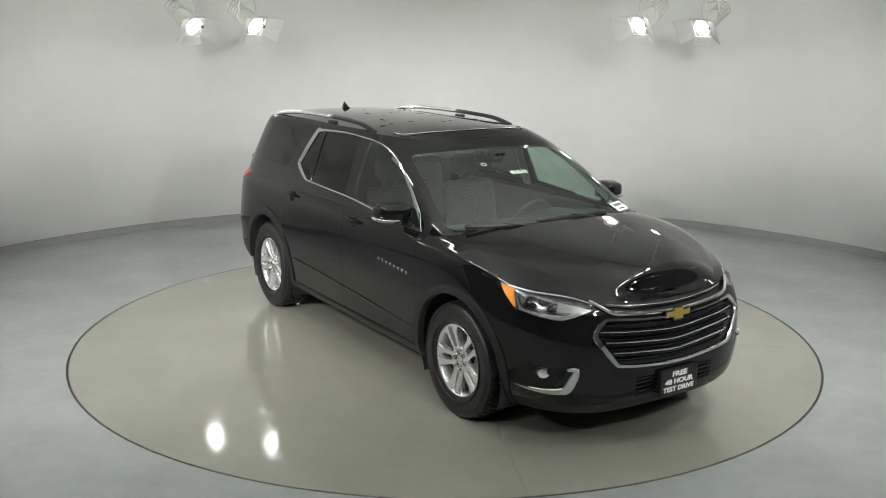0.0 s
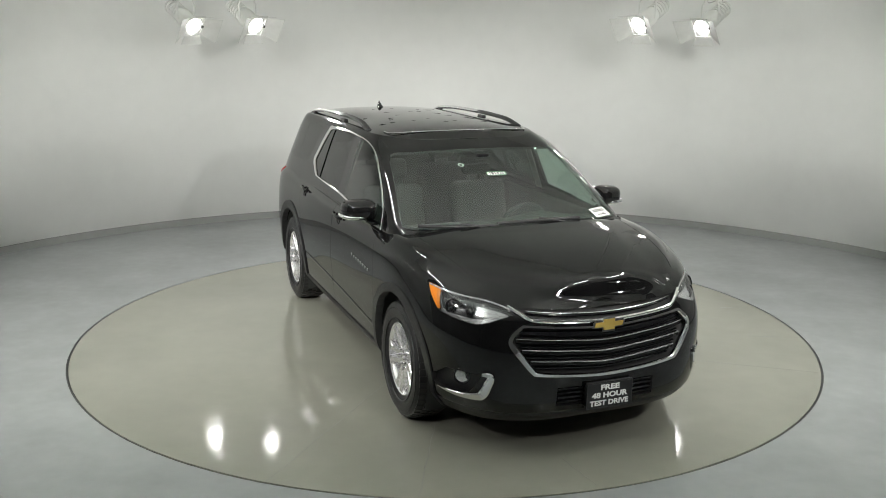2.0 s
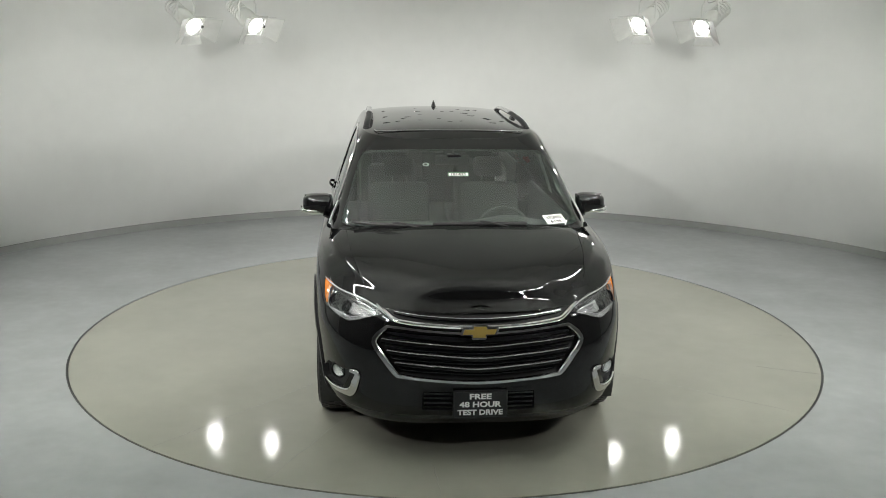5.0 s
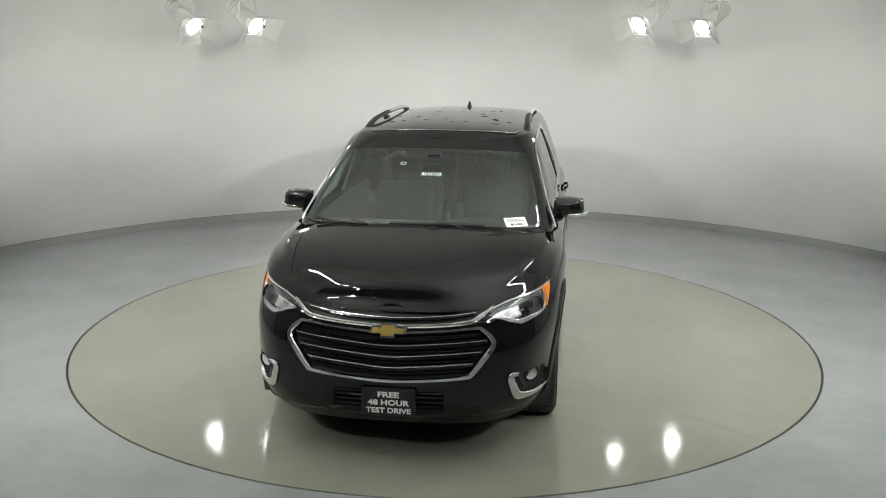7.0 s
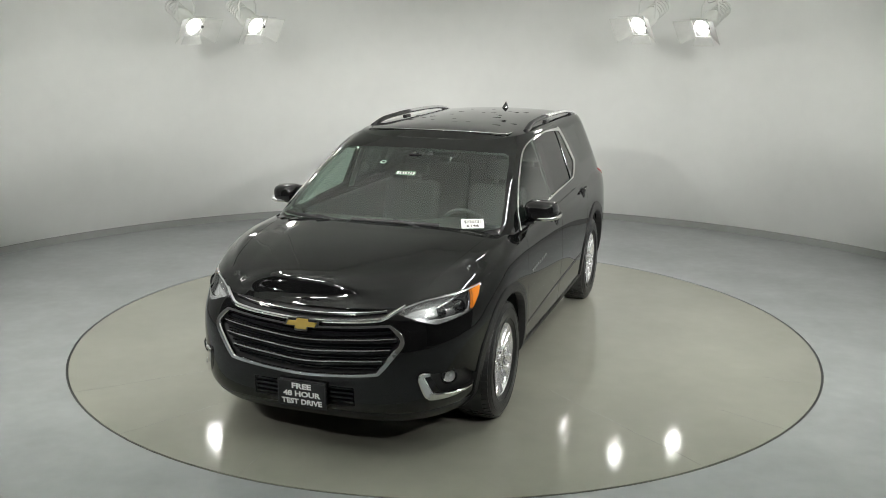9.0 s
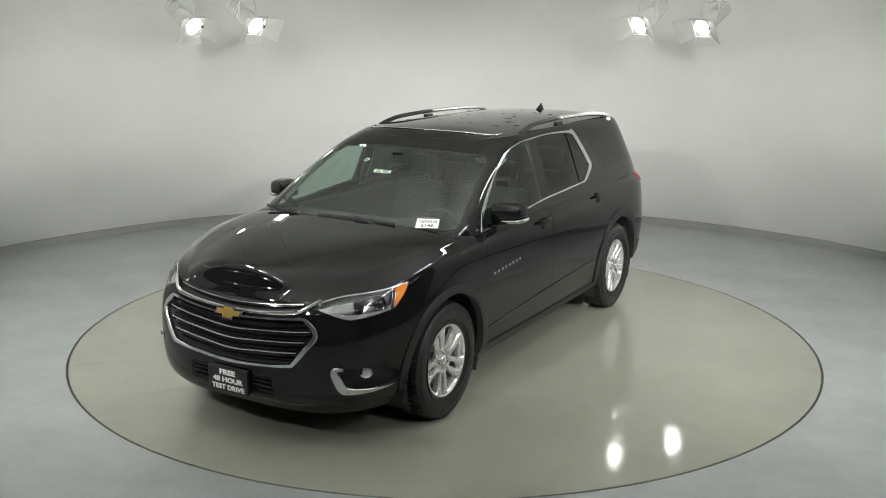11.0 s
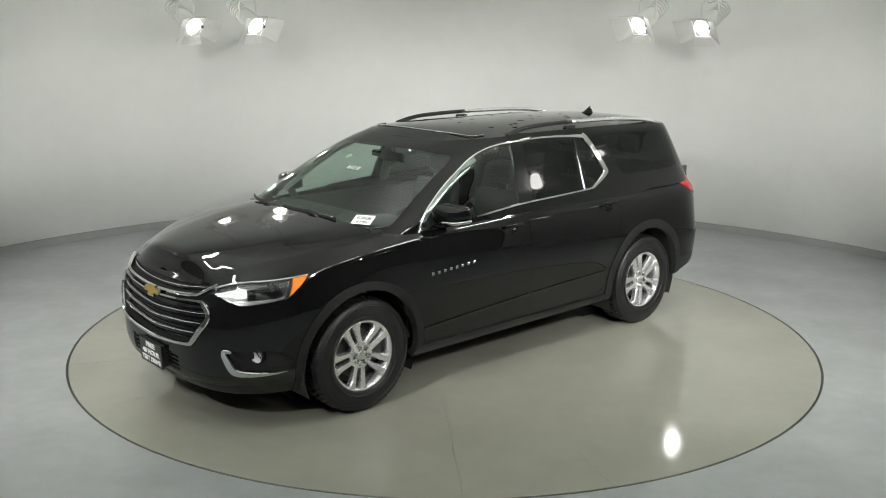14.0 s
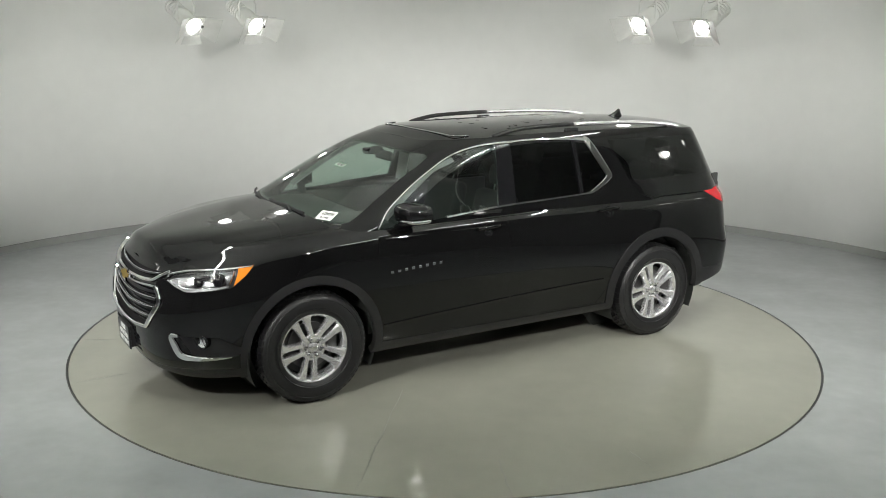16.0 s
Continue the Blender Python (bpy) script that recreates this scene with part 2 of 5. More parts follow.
def build_turntable():
    table = new("turntable")
    tagged(table, "round greenish-grey glossy rotating car platform flush with the floor", "turntable")
    bm = lathe(bmesh.new(), [(RADIUS - 0.008, -0.055), (RADIUS - 0.008, -0.002), (RADIUS - 0.010, 0.0), (0.02, 0.0)], 200, "Z")
    part("platform", bm, TABLE_EPOXY, table)
    bm = lathe(bmesh.new(), [(RADIUS + 0.008, -0.05), (RADIUS + 0.008, -0.006), (RADIUS - 0.007, -0.006), (RADIUS - 0.007, -0.05)], 200, "Z", closed=True)
    part("edge_gap", bm, GAP_DARK, table, "thin dark rubber gap strip")
    # hairline cracks and joints in the coating
    for x0, y0, x1, y1 in ((0.34, -1.95, 0.47, -2.97), (-0.14, -1.16, -0.42, -2.97), (2.50, 0.43, 2.96, 0.50), (1.40, -0.24, 2.96, -0.37), (2.30, 1.22, 2.53, 1.33), (1.2, -2.3, 1.42, -2.6)):
        d = Vector((x1 - x0, y1 - y0, 0))
        s = Vector((-d.y, d.x, 0)).normalized() * 0.0035
        bm = bmesh.new()
        rows = []
        for k in range(9):
            p = Vector((x0, y0, 0)) + d * k / 8 + s * math.sin(k * 2.1) * 1.5
            w = 0.35 + 0.65 * math.sin(math.pi * (k + 0.5) / 9)
            rows.append([bm.verts.new(p + s * w * a + Vector((0, 0, h))) for a, h in ((-1, 0.0002), (0, 0.0012), (1, 0.0002))])
        for A, B in zip(rows, rows[1:]):
            for k in range(2):
                bm.faces.new((A[k], B[k], B[k + 1], A[k + 1]))
        bmesh.ops.recalc_face_normals(bm, faces=bm.faces[:])
        part("crack", bm, CRACK, table, "thin grey crack in the coating")
    return table


build_room()
turntable = build_turntable()

# ---------------------------------------------------------------- the car's surfaces
# x forward, y to the car's left, z up, origin on the ground midway between the axles
HUB_X, HUB_Z, HUB_Y = 1.535, 0.385, 0.93
side_w = curve((0.20, 0.86), (0.28, 0.915), (0.34, 0.955), (0.45, 0.972), (0.60, 0.985), (0.78, 0.998), (0.92, 0.994), (1.02, 0.988), (1.10, 0.973), (1.135, 0.957), (1.155, 0.935), (1.18, 0.912), (1.21, 0.90))
nose_x = curve((0.20, 2.38), (0.26, 2.49), (0.32, 2.535), (0.42, 2.556), (0.55, 2.56), (0.70, 2.552), (0.82, 2.528), (0.88, 2.508), (0.93, 2.480), (0.965, 2.445), (1.00, 2.39), (1.21, 2.1))
tail_x = curve((0.25, -2.42), (0.32, -2.50), (0.45, -2.60), (0.65, -2.62), (0.85, -2.57), (1.02, -2.54), (1.21, -2.50))
bottom_z = curve((-2.62, 0.46), (-2.3, 0.42), (-1.95, 0.36), (-1.5, 0.30), (0, 0.29), (1.4, 0.275), (1.9, 0.235), (2.3, 0.225), (2.6, 0.24))
shoulder_z = curve((-2.6, 1.20), (-1.5, 1.195), (-0.8, 1.18), (0.0, 1.165), (0.9, 1.155), (1.35, 1.145), (1.7, 1.120), (1.95, 1.085), (2.15, 1.040), (2.30, 1.000), (2.42, 0.958), (2.6, 0.93))
hood_z = curve((1.15, 1.244), (1.4, 1.218), (1.8, 1.171), (2.1, 1.133), (2.30, 1.104), (2.37, 1.092), (2.41, 1.078), (2.435, 1.050), (2.452, 1.005), (2.465, 0.96), (2.475, 0.94), (2.5, 0.93))
glass_nose = curve((1.08, 1.50), (1.20, 1.385), (1.25, 1.30), (1.486, 0.888), (1.56, 0.735), (1.63, 0.575), (1.69, 0.40), (1.7425, 0.25), (1.76, 0.10))
glass_tail = curve((1.08, -2.52), (1.2, -2.50), (1.4, -2.42), (1.6, -2.33), (1.70, -2.28), (1.75, -2.20))
glass_w = curve((1.08, 0.935), (1.15, 0.925), (1.25, 0.895), (1.40, 0.842), (1.55, 0.788), (1.63, 0.755), (1.68, 0.728), (1.71, 0.700), (1.73, 0.670), (1.76, 0.60))
roof_z = curve((-2.4, 1.69), (-2.2, 1.730), (-1.7, 1.762), (-1.0, 1.776), (-0.4, 1.771), (0.0, 1.760), (0.20, 1.7475), (0.235, 1.7430), (0.265, 1.7355), (0.32, 1.7175), (0.4, 1.690))
roof_edge_z = curve((-2.4, 1.68), (-2.0, 1.705), (-1.2, 1.726), (-0.5, 1.726), (0.0, 1.716), (0.25, 1.706), (0.33, 1.698), (0.4, 1.688))
NOSE_START, TAIL_START, TAIL_N, SCREEN_N = 1.15, -1.5, 4.6, 4.7
# the bumper is squarer in plan than the hood above it
nose_n = curve((0.2, 3.6), (0.60, 3.6), (0.75, 3.5), (0.86, 3.3), (1.0, 3.1), (1.21, 3.1))


def plan_point(u, xf, xr, w, xa, xb, nf, nr):
    """A point of a plan outline. u 0..1: nose to corner; 1..2: flank; 2..3: rear corner to tail centre."""
    if u <= 1:
        a = u * math.pi / 2
        return xa + (xf - xa) * max(math.cos(a), 0) ** (2 / nf), w * max(math.sin(a), 0) ** (2 / nf)
    if u <= 2:
        x = xa + (xb - xa) * (u - 1)
        return x, w
    a = (3 - u) * math.pi / 2
    return xb + (xr - xb) * max(math.cos(a), 0) ** (2 / nr), w * max(math.sin(a), 0) ** (2 / nr)


tuck_in = curve((1.0, 0.0), (1.35, 0.026), (1.7, 0.046), (2.0, 0.058), (2.3, 0.055), (2.6, 0.04))


taper = curve((-1.6, 0.988), (-0.8, 0.997), (0.0, 1.0), (0.8, 0.998), (1.6, 0.996))


def width_at(x, z):
    """Half-width of the lower body before its corners; the fenders roll in below the hood."""
    g = max(0.0, 1 - (shoulder_z(x) - z) / 0.085)
    return side_w(z) - tuck_in(x) * g * g


def lower_point(u, v):
    """The lower body: v 0 at the sill, 1 at the shoulder."""
    x = 2.5 if u < 0.7 else 0.0
    for _ in range(6):
        z0, z1 = bottom_z(x), shoulder_z(x)
        z = z0 + (z1 - z0) * v
        x, y = plan_point(u, nose_x(z), tail_x(z), width_at(x, z), NOSE_START, TAIL_START, nose_n(z), TAIL_N)
    return x, y * taper(x), z


def lower_y(x, z):
    """Half-width of the lower body at a place on its flank or corner."""
    xf, xr, w = nose_x(z), tail_x(z), width_at(x, z)
    f = taper(x)
    if x > NOSE_START:
        k = min((x - NOSE_START) / (xf - NOSE_START), 1)
        return f * w * max(1 - k ** nose_n(z), 0) ** (1 / nose_n(z))
    if x < TAIL_START:
        k = min((x - TAIL_START) / (xr - TAIL_START), 1)
        return f * w * max(1 - k**TAIL_N, 0) ** (1 / TAIL_N)
    return f * w


def lower_x(y, z):
    """How far forward the nose stands at a place across it."""
    x = 2.3
    for _ in range(3):
        k = min(abs(y) / (width_at(x, z) * taper(x)), 1)
        x = NOSE_START + (nose_x(z) - NOSE_START) * max(1 - k ** nose_n(z), 0) ** (1 / nose_n(z))
    return x


def upper_point(u, v):
    x, z = 0.0, 1.1
    for _ in range(6):
        z0 = float(np.interp(x, [-1.6, -1.0], [1.185, 1.08]))
        z = z0 + (roof_edge_z(x) - z0) * v
        xf = glass_nose(z)
        x, y = plan_point(u, xf, glass_tail(z), glass_w(z), xf - 0.9, -1.6, SCREEN_N, 4.0)
    return x, y, z


def upper_y(x, z):
    xf, xr, w = glass_nose(z), glass_tail(z), glass_w(z)
    xa = xf - 0.9
    if x > xa:
        return w * max(1 - min((x - xa) / 0.9, 1) ** SCREEN_N, 0) ** (1 / SCREEN_N)
    if x < -1.6:
        return w * max(1 - min((x + 1.6) / (xr + 1.6), 1) ** 4.0, 0) ** 0.25
    return w


def upper_x(y, z):
    k = min(abs(y) / glass_w(z), 1)
    return glass_nose(z) - 0.9 + 0.9 * max(1 - k**SCREEN_N, 0) ** (1 / SCREEN_N)


def grid_mesh(us, vs, f):
    bm = bmesh.new()
    rows = [[bm.verts.new(f(u, v)) for v in vs] for u in us]
    for A, B in zip(rows, rows[1:]):
        for k in range(len(vs) - 1):
            bm.faces.new((A[k], B[k], B[k + 1], A[k + 1]))
    bmesh.ops.remove_doubles(bm, verts=bm.verts[:], dist=0.0004)
    return bm


def outward(bm):
    for f in bm.faces:
        c = f.calc_center_median()
        f.normal_update()
        if f.normal.dot(Vector((c.x * 0.45, c.y * 1.3, c.z - 0.8))) < 0:
            f.normal_flip()
    return bm


def spaced(*runs):
    """Even steps in several runs: (start, end, count)."""
    out = []
    for a, b, n in runs:
        out += list(np.linspace(a, b, n, endpoint=False))
    return out + [runs[-1][1]]


def inside(poly, a, b):
    hit = False
    for (x0, y0), (x1, y1) in zip(poly, poly[1:] + poly[:1]):
        if (y0 > b) != (y1 > b) and a < (x1 - x0) * (b - y0) / (y1 - y0) + x0:
            hit = not hit
    return hit


def cut_out(bm, layer, poly, axes, value, only=lambda c: True, within=(0,)):
    """Cut the outline poly, drawn in the two axes, into a surface and mark the faces inside with value."""
    i, j = axes
    lo = (min(p[0] for p in poly) - 0.01, min(p[1] for p in poly) - 0.01)
    hi = (max(p[0] for p in poly) + 0.01, max(p[1] for p in poly) + 0.01)

    def near(lo, hi):
        out = []
        for f in bm.faces:
            if f[layer] in within and only(f.calc_center_median()):
                A, B = [v.co[i] for v in f.verts], [v.co[j] for v in f.verts]
                if max(A) >= lo[0] and min(A) <= hi[0] and max(B) >= lo[1] and min(B) <= hi[1]:
                    out.append(f)
        return out
    for p, q in zip(poly, poly[1:] + poly[:1]):
        d = (q[0] - p[0], q[1] - p[1])
        no, co = [0, 0, 0], [0, 0, 0]
        no[i], no[j], co[i], co[j] = d[1], -d[0], p[0], p[1]
        faces = near((min(p[0], q[0]) - 0.002, min(p[1], q[1]) - 0.002), (max(p[0], q[0]) + 0.002, max(p[1], q[1]) + 0.002))
        geom = set(faces)
        for f in faces:
            geom.update(f.edges), geom.update(f.verts)
        bmesh.ops.bisect_plane(bm, geom=list(geom), dist=1e-5, plane_co=co, plane_no=Vector(no).normalized())
    for f in near(lo, hi):
        c = f.calc_center_median()
        if inside(poly, c[i], c[j]):
            f[layer] = value


def pieces(bm, layer):
    """Split a marked half surface into meshes by mark: rows of (corners, faces, normals)."""
    bm.normal_update()
    out = defaultdict(lambda: ([], [], [], {}))
    for f in bm.faces:
        co, fs, no, seen = out[f[layer]]
        row = []
        for v in f.verts:
            if v.index not in seen:
                seen[v.index] = len(co)
                co.append(v.co.copy())
                no.append(v.normal.copy())
            row.append(seen[v.index])
        fs.append(row)
    return out


def skin(name, piece, mat, parent, sides="both", label="", push=0.0, rim=0.0):
    """An object from a piece of the half surface: the left side, the right side, or both joined."""
    co, fs, no, _ = piece
    pts, faces, normals = [], [], []
    if sides in ("both", "left"):
        pts += [c + n * push for c, n in zip(co, no)]
        faces += [list(f) for f in fs]
        normals += no
    if sides in ("both", "right"):
        k = len(pts)
        flip = Vector((1, -1, 1))
        pts += [(c + n * push) * flip for c, n in zip(co, no)]
        faces += [[k + i for i in reversed(f)] for f in fs]
        normals += [n * flip for n in no]
    if sides == "both":
        # the seam on the middle line is shared
        key, remap, p2, n2 = {}, [], [], []
        for c, n in zip(pts, normals):
            if abs(c.y) < 3e-4:
                k = (round(c.x, 4), round(c.z, 4))
                if k in key:
                    remap.append(key[k])
                    continue
                key[k] = len(p2)
                n = Vector((n.x, 0, n.z)).normalized()
            remap.append(len(p2))
            p2.append(c), n2.append(n)
        pts, normals = p2, n2
        faces = [[remap[i] for i in f] for f in faces]
        faces = [f for f in faces if len(set(f)) == len(f)]
    if rim:
        # turned-in edges give the panel its thickness
        count = defaultdict(int)
        for f in faces:
            for a, b in zip(f, f[1:] + f[:1]):
                count[(min(a, b), max(a, b))] += 1
        inner = {}
        for f in list(faces):
            for a, b in zip(f, f[1:] + f[:1]):
                if count[(min(a, b), max(a, b))] == 1:
                    for k in (a, b):
                        if k not in inner:
                            inner[k] = len(pts)
                            pts.append(pts[k] - normals[k] * rim)
                            normals.append(normals[k])
                    faces.append([b, a, inner[a], inner[b]])
    me = bpy.data.meshes.new(name)
    me.from_pydata([tuple(p) for p in pts], [], faces)
    me.polygons.foreach_set("use_smooth", [True] * len(me.polygons))
    me.materials.append(mat)
    me.normals_split_custom_set_from_vertices([tuple(n) for n in normals])
    ob = new(name, me)
    ob.parent = parent
    if label:
        ob["label"] = label
    return ob


def round_shoulder(piece):
    """Turn the normals on both sides of the front shoulder edge towards one another, as over a rolled edge."""
    co, fs, no, seen = piece
    for k, c in enumerate(co):
        if c.x < 1.0:
            continue
        d = abs(c.z - shoulder_z(c.x)) if no[k].z < 0.75 else abs(lower_y(c.x, shoulder_z(c.x)) - c.y)
        w = max(0.0, 1 - d / 0.07)
        if w > 0:
            flat = Vector((no[k].x, no[k].y, 0))
            if no[k].z < 0.75 and flat.length > 0.2:
                flat = flat.normalized()
            else:
                q, flat = flank_at(min(c.x, 2.38), shoulder_z(c.x) - 0.03)
                flat = Vector((flat.x, flat.y, 0)).normalized()
            mid = (flat + Vector((0, 0, 1))).normalized()
            w = w * w * (3 - 2 * w)
            no[k] = (no[k] * (1 - w) + mid * w).normalized()


def circle(cx, cz, r, a0=0.0, a1=360.0, n=40):
    full = abs(a1 - a0) >= 360
    return [(cx + r * math.cos(radians(a)), cz + r * math.sin(radians(a))) for a in np.linspace(a0, a1, n, endpoint=not full)]


def inset(poly, d):
    """The outline moved inward by d."""
    n, out = len(poly), []
    area = sum(a[0] * b[1] - b[0] * a[1] for a, b in zip(poly, poly[1:] + poly[:1]))
    sg = 1 if area > 0 else -1
    for k in range(n):
        p, q, r = Vector(poly[k - 1]), Vector(poly[k]), Vector(poly[(k + 1) % n])
        e, f = (q - p).normalized(), (r - q).normalized()
        m = Vector((-e.y - f.y, e.x + f.x)) * sg
        m = m.normalized() * d / max(m.length / 2, 0.35)
        out.append((q.x + m.x, q.y + m.y))
    return out


def smooth_line(pts, n=6, closed=False):
    """A Catmull-Rom line through the points, of any dimension."""
    P = [np.array(p, float) for p in pts]
    if closed:
        P = [P[-1]] + P + P[:2]
    else:
        P = [2 * P[0] - P[1]] + P + [2 * P[-1] - P[-2]]
    out = []
    for a, b, c, d in zip(P, P[1:], P[2:], P[3:]):
        for t in np.linspace(0, 1, n, endpoint=False):
            out.append(tuple(0.5 * (2 * b + (c - a) * t + (2 * a - 5 * b + 4 * c - d) * t**2 + (3 * b - a - 3 * c + d) * t**3)))
    return out if closed else out + [tuple(P[-2])]


def ribbon(bm, rows, depth, closed=False, chamfer=0.3):
    """A band on a surface; rows of (point, surface normal, half-width). Its edges are chamfered."""
    secs = []
    n = len(rows)
    for k, (p, no, w) in enumerate(rows):
        a = rows[(k - 1) % n if closed else max(k - 1, 0)][0]
        b = rows[(k + 1) % n if closed else min(k + 1, n - 1)][0]
        t = (Vector(b) - Vector(a)).normalized()
        no = (Vector(no) - t * t.dot(Vector(no))).normalized()
        s = t.cross(no)
        p = Vector(p)
        i = w * chamfer
        secs.append([bm.verts.new(p + s * o + no * h) for o, h in ((-w, -0.004), (-w, depth * 0.5), (-w + i, depth), (w - i, depth), (w, depth * 0.5), (w, -0.004))])
    pairs = list(zip(secs, secs[1:])) + ([(secs[-1], secs[0])] if closed else [])
    for A, B in pairs:
        for k in range(5):
            bm.faces.new((A[k], B[k], B[k + 1], A[k + 1]))
    if not closed:
        bm.faces.new(secs[0]), bm.faces.new(secs[-1])
    bmesh.ops.recalc_face_normals(bm, faces=bm.faces[:])
    return bm


def nose_at(y, z, lift=0.0):
    """A point on the nose and the way out of the surface there."""
    e = 0.004
    p = Vector((lower_x(y, z), y, z))
    ty = Vector((lower_x(y + e, z) - lower_x(y - e, z), 2 * e, 0))
    tz = Vector((lower_x(y, z + e) - lower_x(y, z - e), 0, 2 * e))
    n = ty.cross(tz).normalized()
    n = n if n.x > 0 else -n
    return p + n * lift, n


def flank_at(x, z, side=1, upper=False, lift=0.0):
    f = upper_y if upper else lower_y
    e = 0.004
    p = Vector((x, f(x, z), z))
    tx = Vector((2 * e, f(x + e, z) - f(x - e, z), 0))
    tz = Vector((0, f(x, z + e) - f(x, z - e), 2 * e))
    n = tz.cross(tx).normalized()
    n = n if n.y > 0 else -n
    m = Vector((1, side, 1))
    return (p + n * lift) * m, n * m


def screen_at(y, z, lift=0.0):
    e = 0.004
    p = Vector((upper_x(y, z), y, z))
    ty = Vector((upper_x(y + e, z) - upper_x(y - e, z), 2 * e, 0))
    tz = Vector((upper_x(y, z + e) - upper_x(y, z - e), 0, 2 * e))
    n = ty.cross(tz).normalized()
    n = n if n.x > 0 else -n
    return p + n * lift, n


def lettering(name, text, size, mat, parent, m, thick=0.001, label="", wide=1.0, bold=0.02):
    """Words in the built-in font as a mesh: written along x, upright along y of the pose m."""
    cu = bpy.data.curves.new(name, "FONT")
    cu.body, cu.size, cu.extrude, cu.offset = text, size, thick, size * bold
    cu.align_x, cu.align_y, cu.resolution_u = "CENTER", "CENTER", 3
    tmp = bpy.data.objects.new("tmp_text", cu)
    scene.collection.objects.link(tmp)
    me = bpy.data.meshes.new_from_object(tmp.evaluated_get(bpy.context.evaluated_depsgraph_get()))
    bpy.data.objects.remove(tmp)
    bpy.data.curves.remove(cu)
    me.name = name
    me.materials.clear()
    me.materials.append(mat)
    me.transform(Matrix.Diagonal((wide, 1, 1, 1)))
    ob = new(name, me)
    ob.parent = parent
    ob.matrix_basis = m
    if label:
        ob["label"] = label
    return ob


def frame_of(p, n, up=(0, 0, 1)):
    """A pose at p whose z looks along n and whose y looks up."""
    n = Vector(n).normalized()
    x = Vector(up).cross(n).normalized()
    y = n.cross(x)
    m = Matrix((x, y, n)).transposed().to_4x4()
    m.translation = p
    return m

# ---------------------------------------------------------------- studio lamps
def lamp_light(name, at, aim, watts, size=0.12, spot=100):
    d = bpy.data.lights.new(name, "SPOT")
    d.energy, d.spot_size, d.spot_blend, d.shadow_soft_size = watts, radians(spot), 1.0, size
    d.color = (1.0, 0.985, 0.95)
    ob = new(name, d)
    ob.matrix_world = look(at, aim)
    return ob


def strip_light(at, length, turn):
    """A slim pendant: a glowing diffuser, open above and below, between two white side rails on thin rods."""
    thing = new("strip_light")
    thing.matrix_basis = pose(*at, 0, 0, turn)
    tagged(thing, "slim white strip light hanging from the ceiling, switched on", "strip light", "overhead strip lights")
    h = length / 2
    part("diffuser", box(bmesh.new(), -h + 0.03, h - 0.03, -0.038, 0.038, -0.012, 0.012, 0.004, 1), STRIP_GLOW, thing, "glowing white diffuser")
    for y in (-0.046, 0.046):
        part("side_rail", box(bmesh.new(), -h, h, y - 0.006, y + 0.006, -0.036, 0.006, 0.002, 1), LAMP_WHITE, thing)
    for x in (-h, h - 0.028):
        part("end_cap", box(bmesh.new(), x, x + 0.028, -0.039, 0.039, -0.032, 0.032, 0.004, 1), LAMP_WHITE, thing)
    for x in (-h + 0.014, h - 0.014):
        part("hanger_rod", tube(bmesh.new(), [(x, 0, 0.03), (x, 0, WALL_H - at[2] - 0.001)], 0.004, 6), LAMP_WHITE, thing)
    return thing


BACK_W, SIDE_W, FRONT_W, FILL_W = 60, 240, 110, 1150


def studio_lamp():
    """A theatre spot with barn doors on a yoke; its beam goes along its own z, y is up."""
    lamp = new("studio_lamp")
    tagged(lamp, "white studio spotlight with barn doors, lit, hanging from the ceiling", "spotlight", "studio spotlights")
    part("lamp_body", lathe(bmesh.new(), [(0.03, -0.48), (0.075, -0.475), (0.082, -0.45), (0.082, -0.22), (0.098, -0.21), (0.098, -0.04), (0.116, -0.03), (0.116, 0.0), (0.102, 0.002), (0.098, -0.02), (0.02, -0.03)], 32, "Z"), LAMP_WHITE, lamp, smooth=False)
    for k in range(5):
        part("cooling_fin", lathe(bmesh.new(), [(0.088, -0.44 + k * 0.04), (0.092, -0.437 + k * 0.04), (0.092, -0.430 + k * 0.04), (0.088, -0.427 + k * 0.04)], 32, "Z"), LAMP_WHITE, lamp)
    part("lens", lathe(bmesh.new(), [(0.080, -0.020), (0.078, 0.004), (0.06, 0.012), (0.02, 0.018), (0.003, 0.019)], 32, "Z"), LAMP_GLOW, lamp, "glowing lamp lens", smooth=True)
    frame_bm = bmesh.new()
    for b in ((-0.125, 0.125, 0.108, 0.125), (-0.125, 0.125, -0.125, -0.108), (-0.125, -0.108, -0.108, 0.108), (0.108, 0.125, -0.108, 0.108)):
        box(frame_bm, *b, -0.004, 0.016, 0.002, 1)
    part("door_frame", frame_bm, LAMP_WHITE, lamp)
    for turn, flare, length in ((0, 30, 0.10), (90, 58, 0.19), (180, 62, 0.09), (270, 58, 0.19)):
        leaf = prism(bmesh.new(), [(-0.105, 0.0), (0.105, 0.0), (0.15, length), (-0.15, length)], lambda a, b, h: (a, b, h), 0.003)
        ob = part("barn_door", leaf, LAMP_GREY, lamp)
        ob.matrix_basis = pose(0, 0, 0, 0, 0, turn) @ pose(0, 0.122, 0.016) @ pose(0, 0, 0, 90 - flare + 0, 0, 0)
    part("tilt_knob", lathe(bmesh.new(), [(0.022, 0.10), (0.022, 0.135), (0.004, 0.137)], 16, "X"), GAP_DARK, lamp)
    return lamp


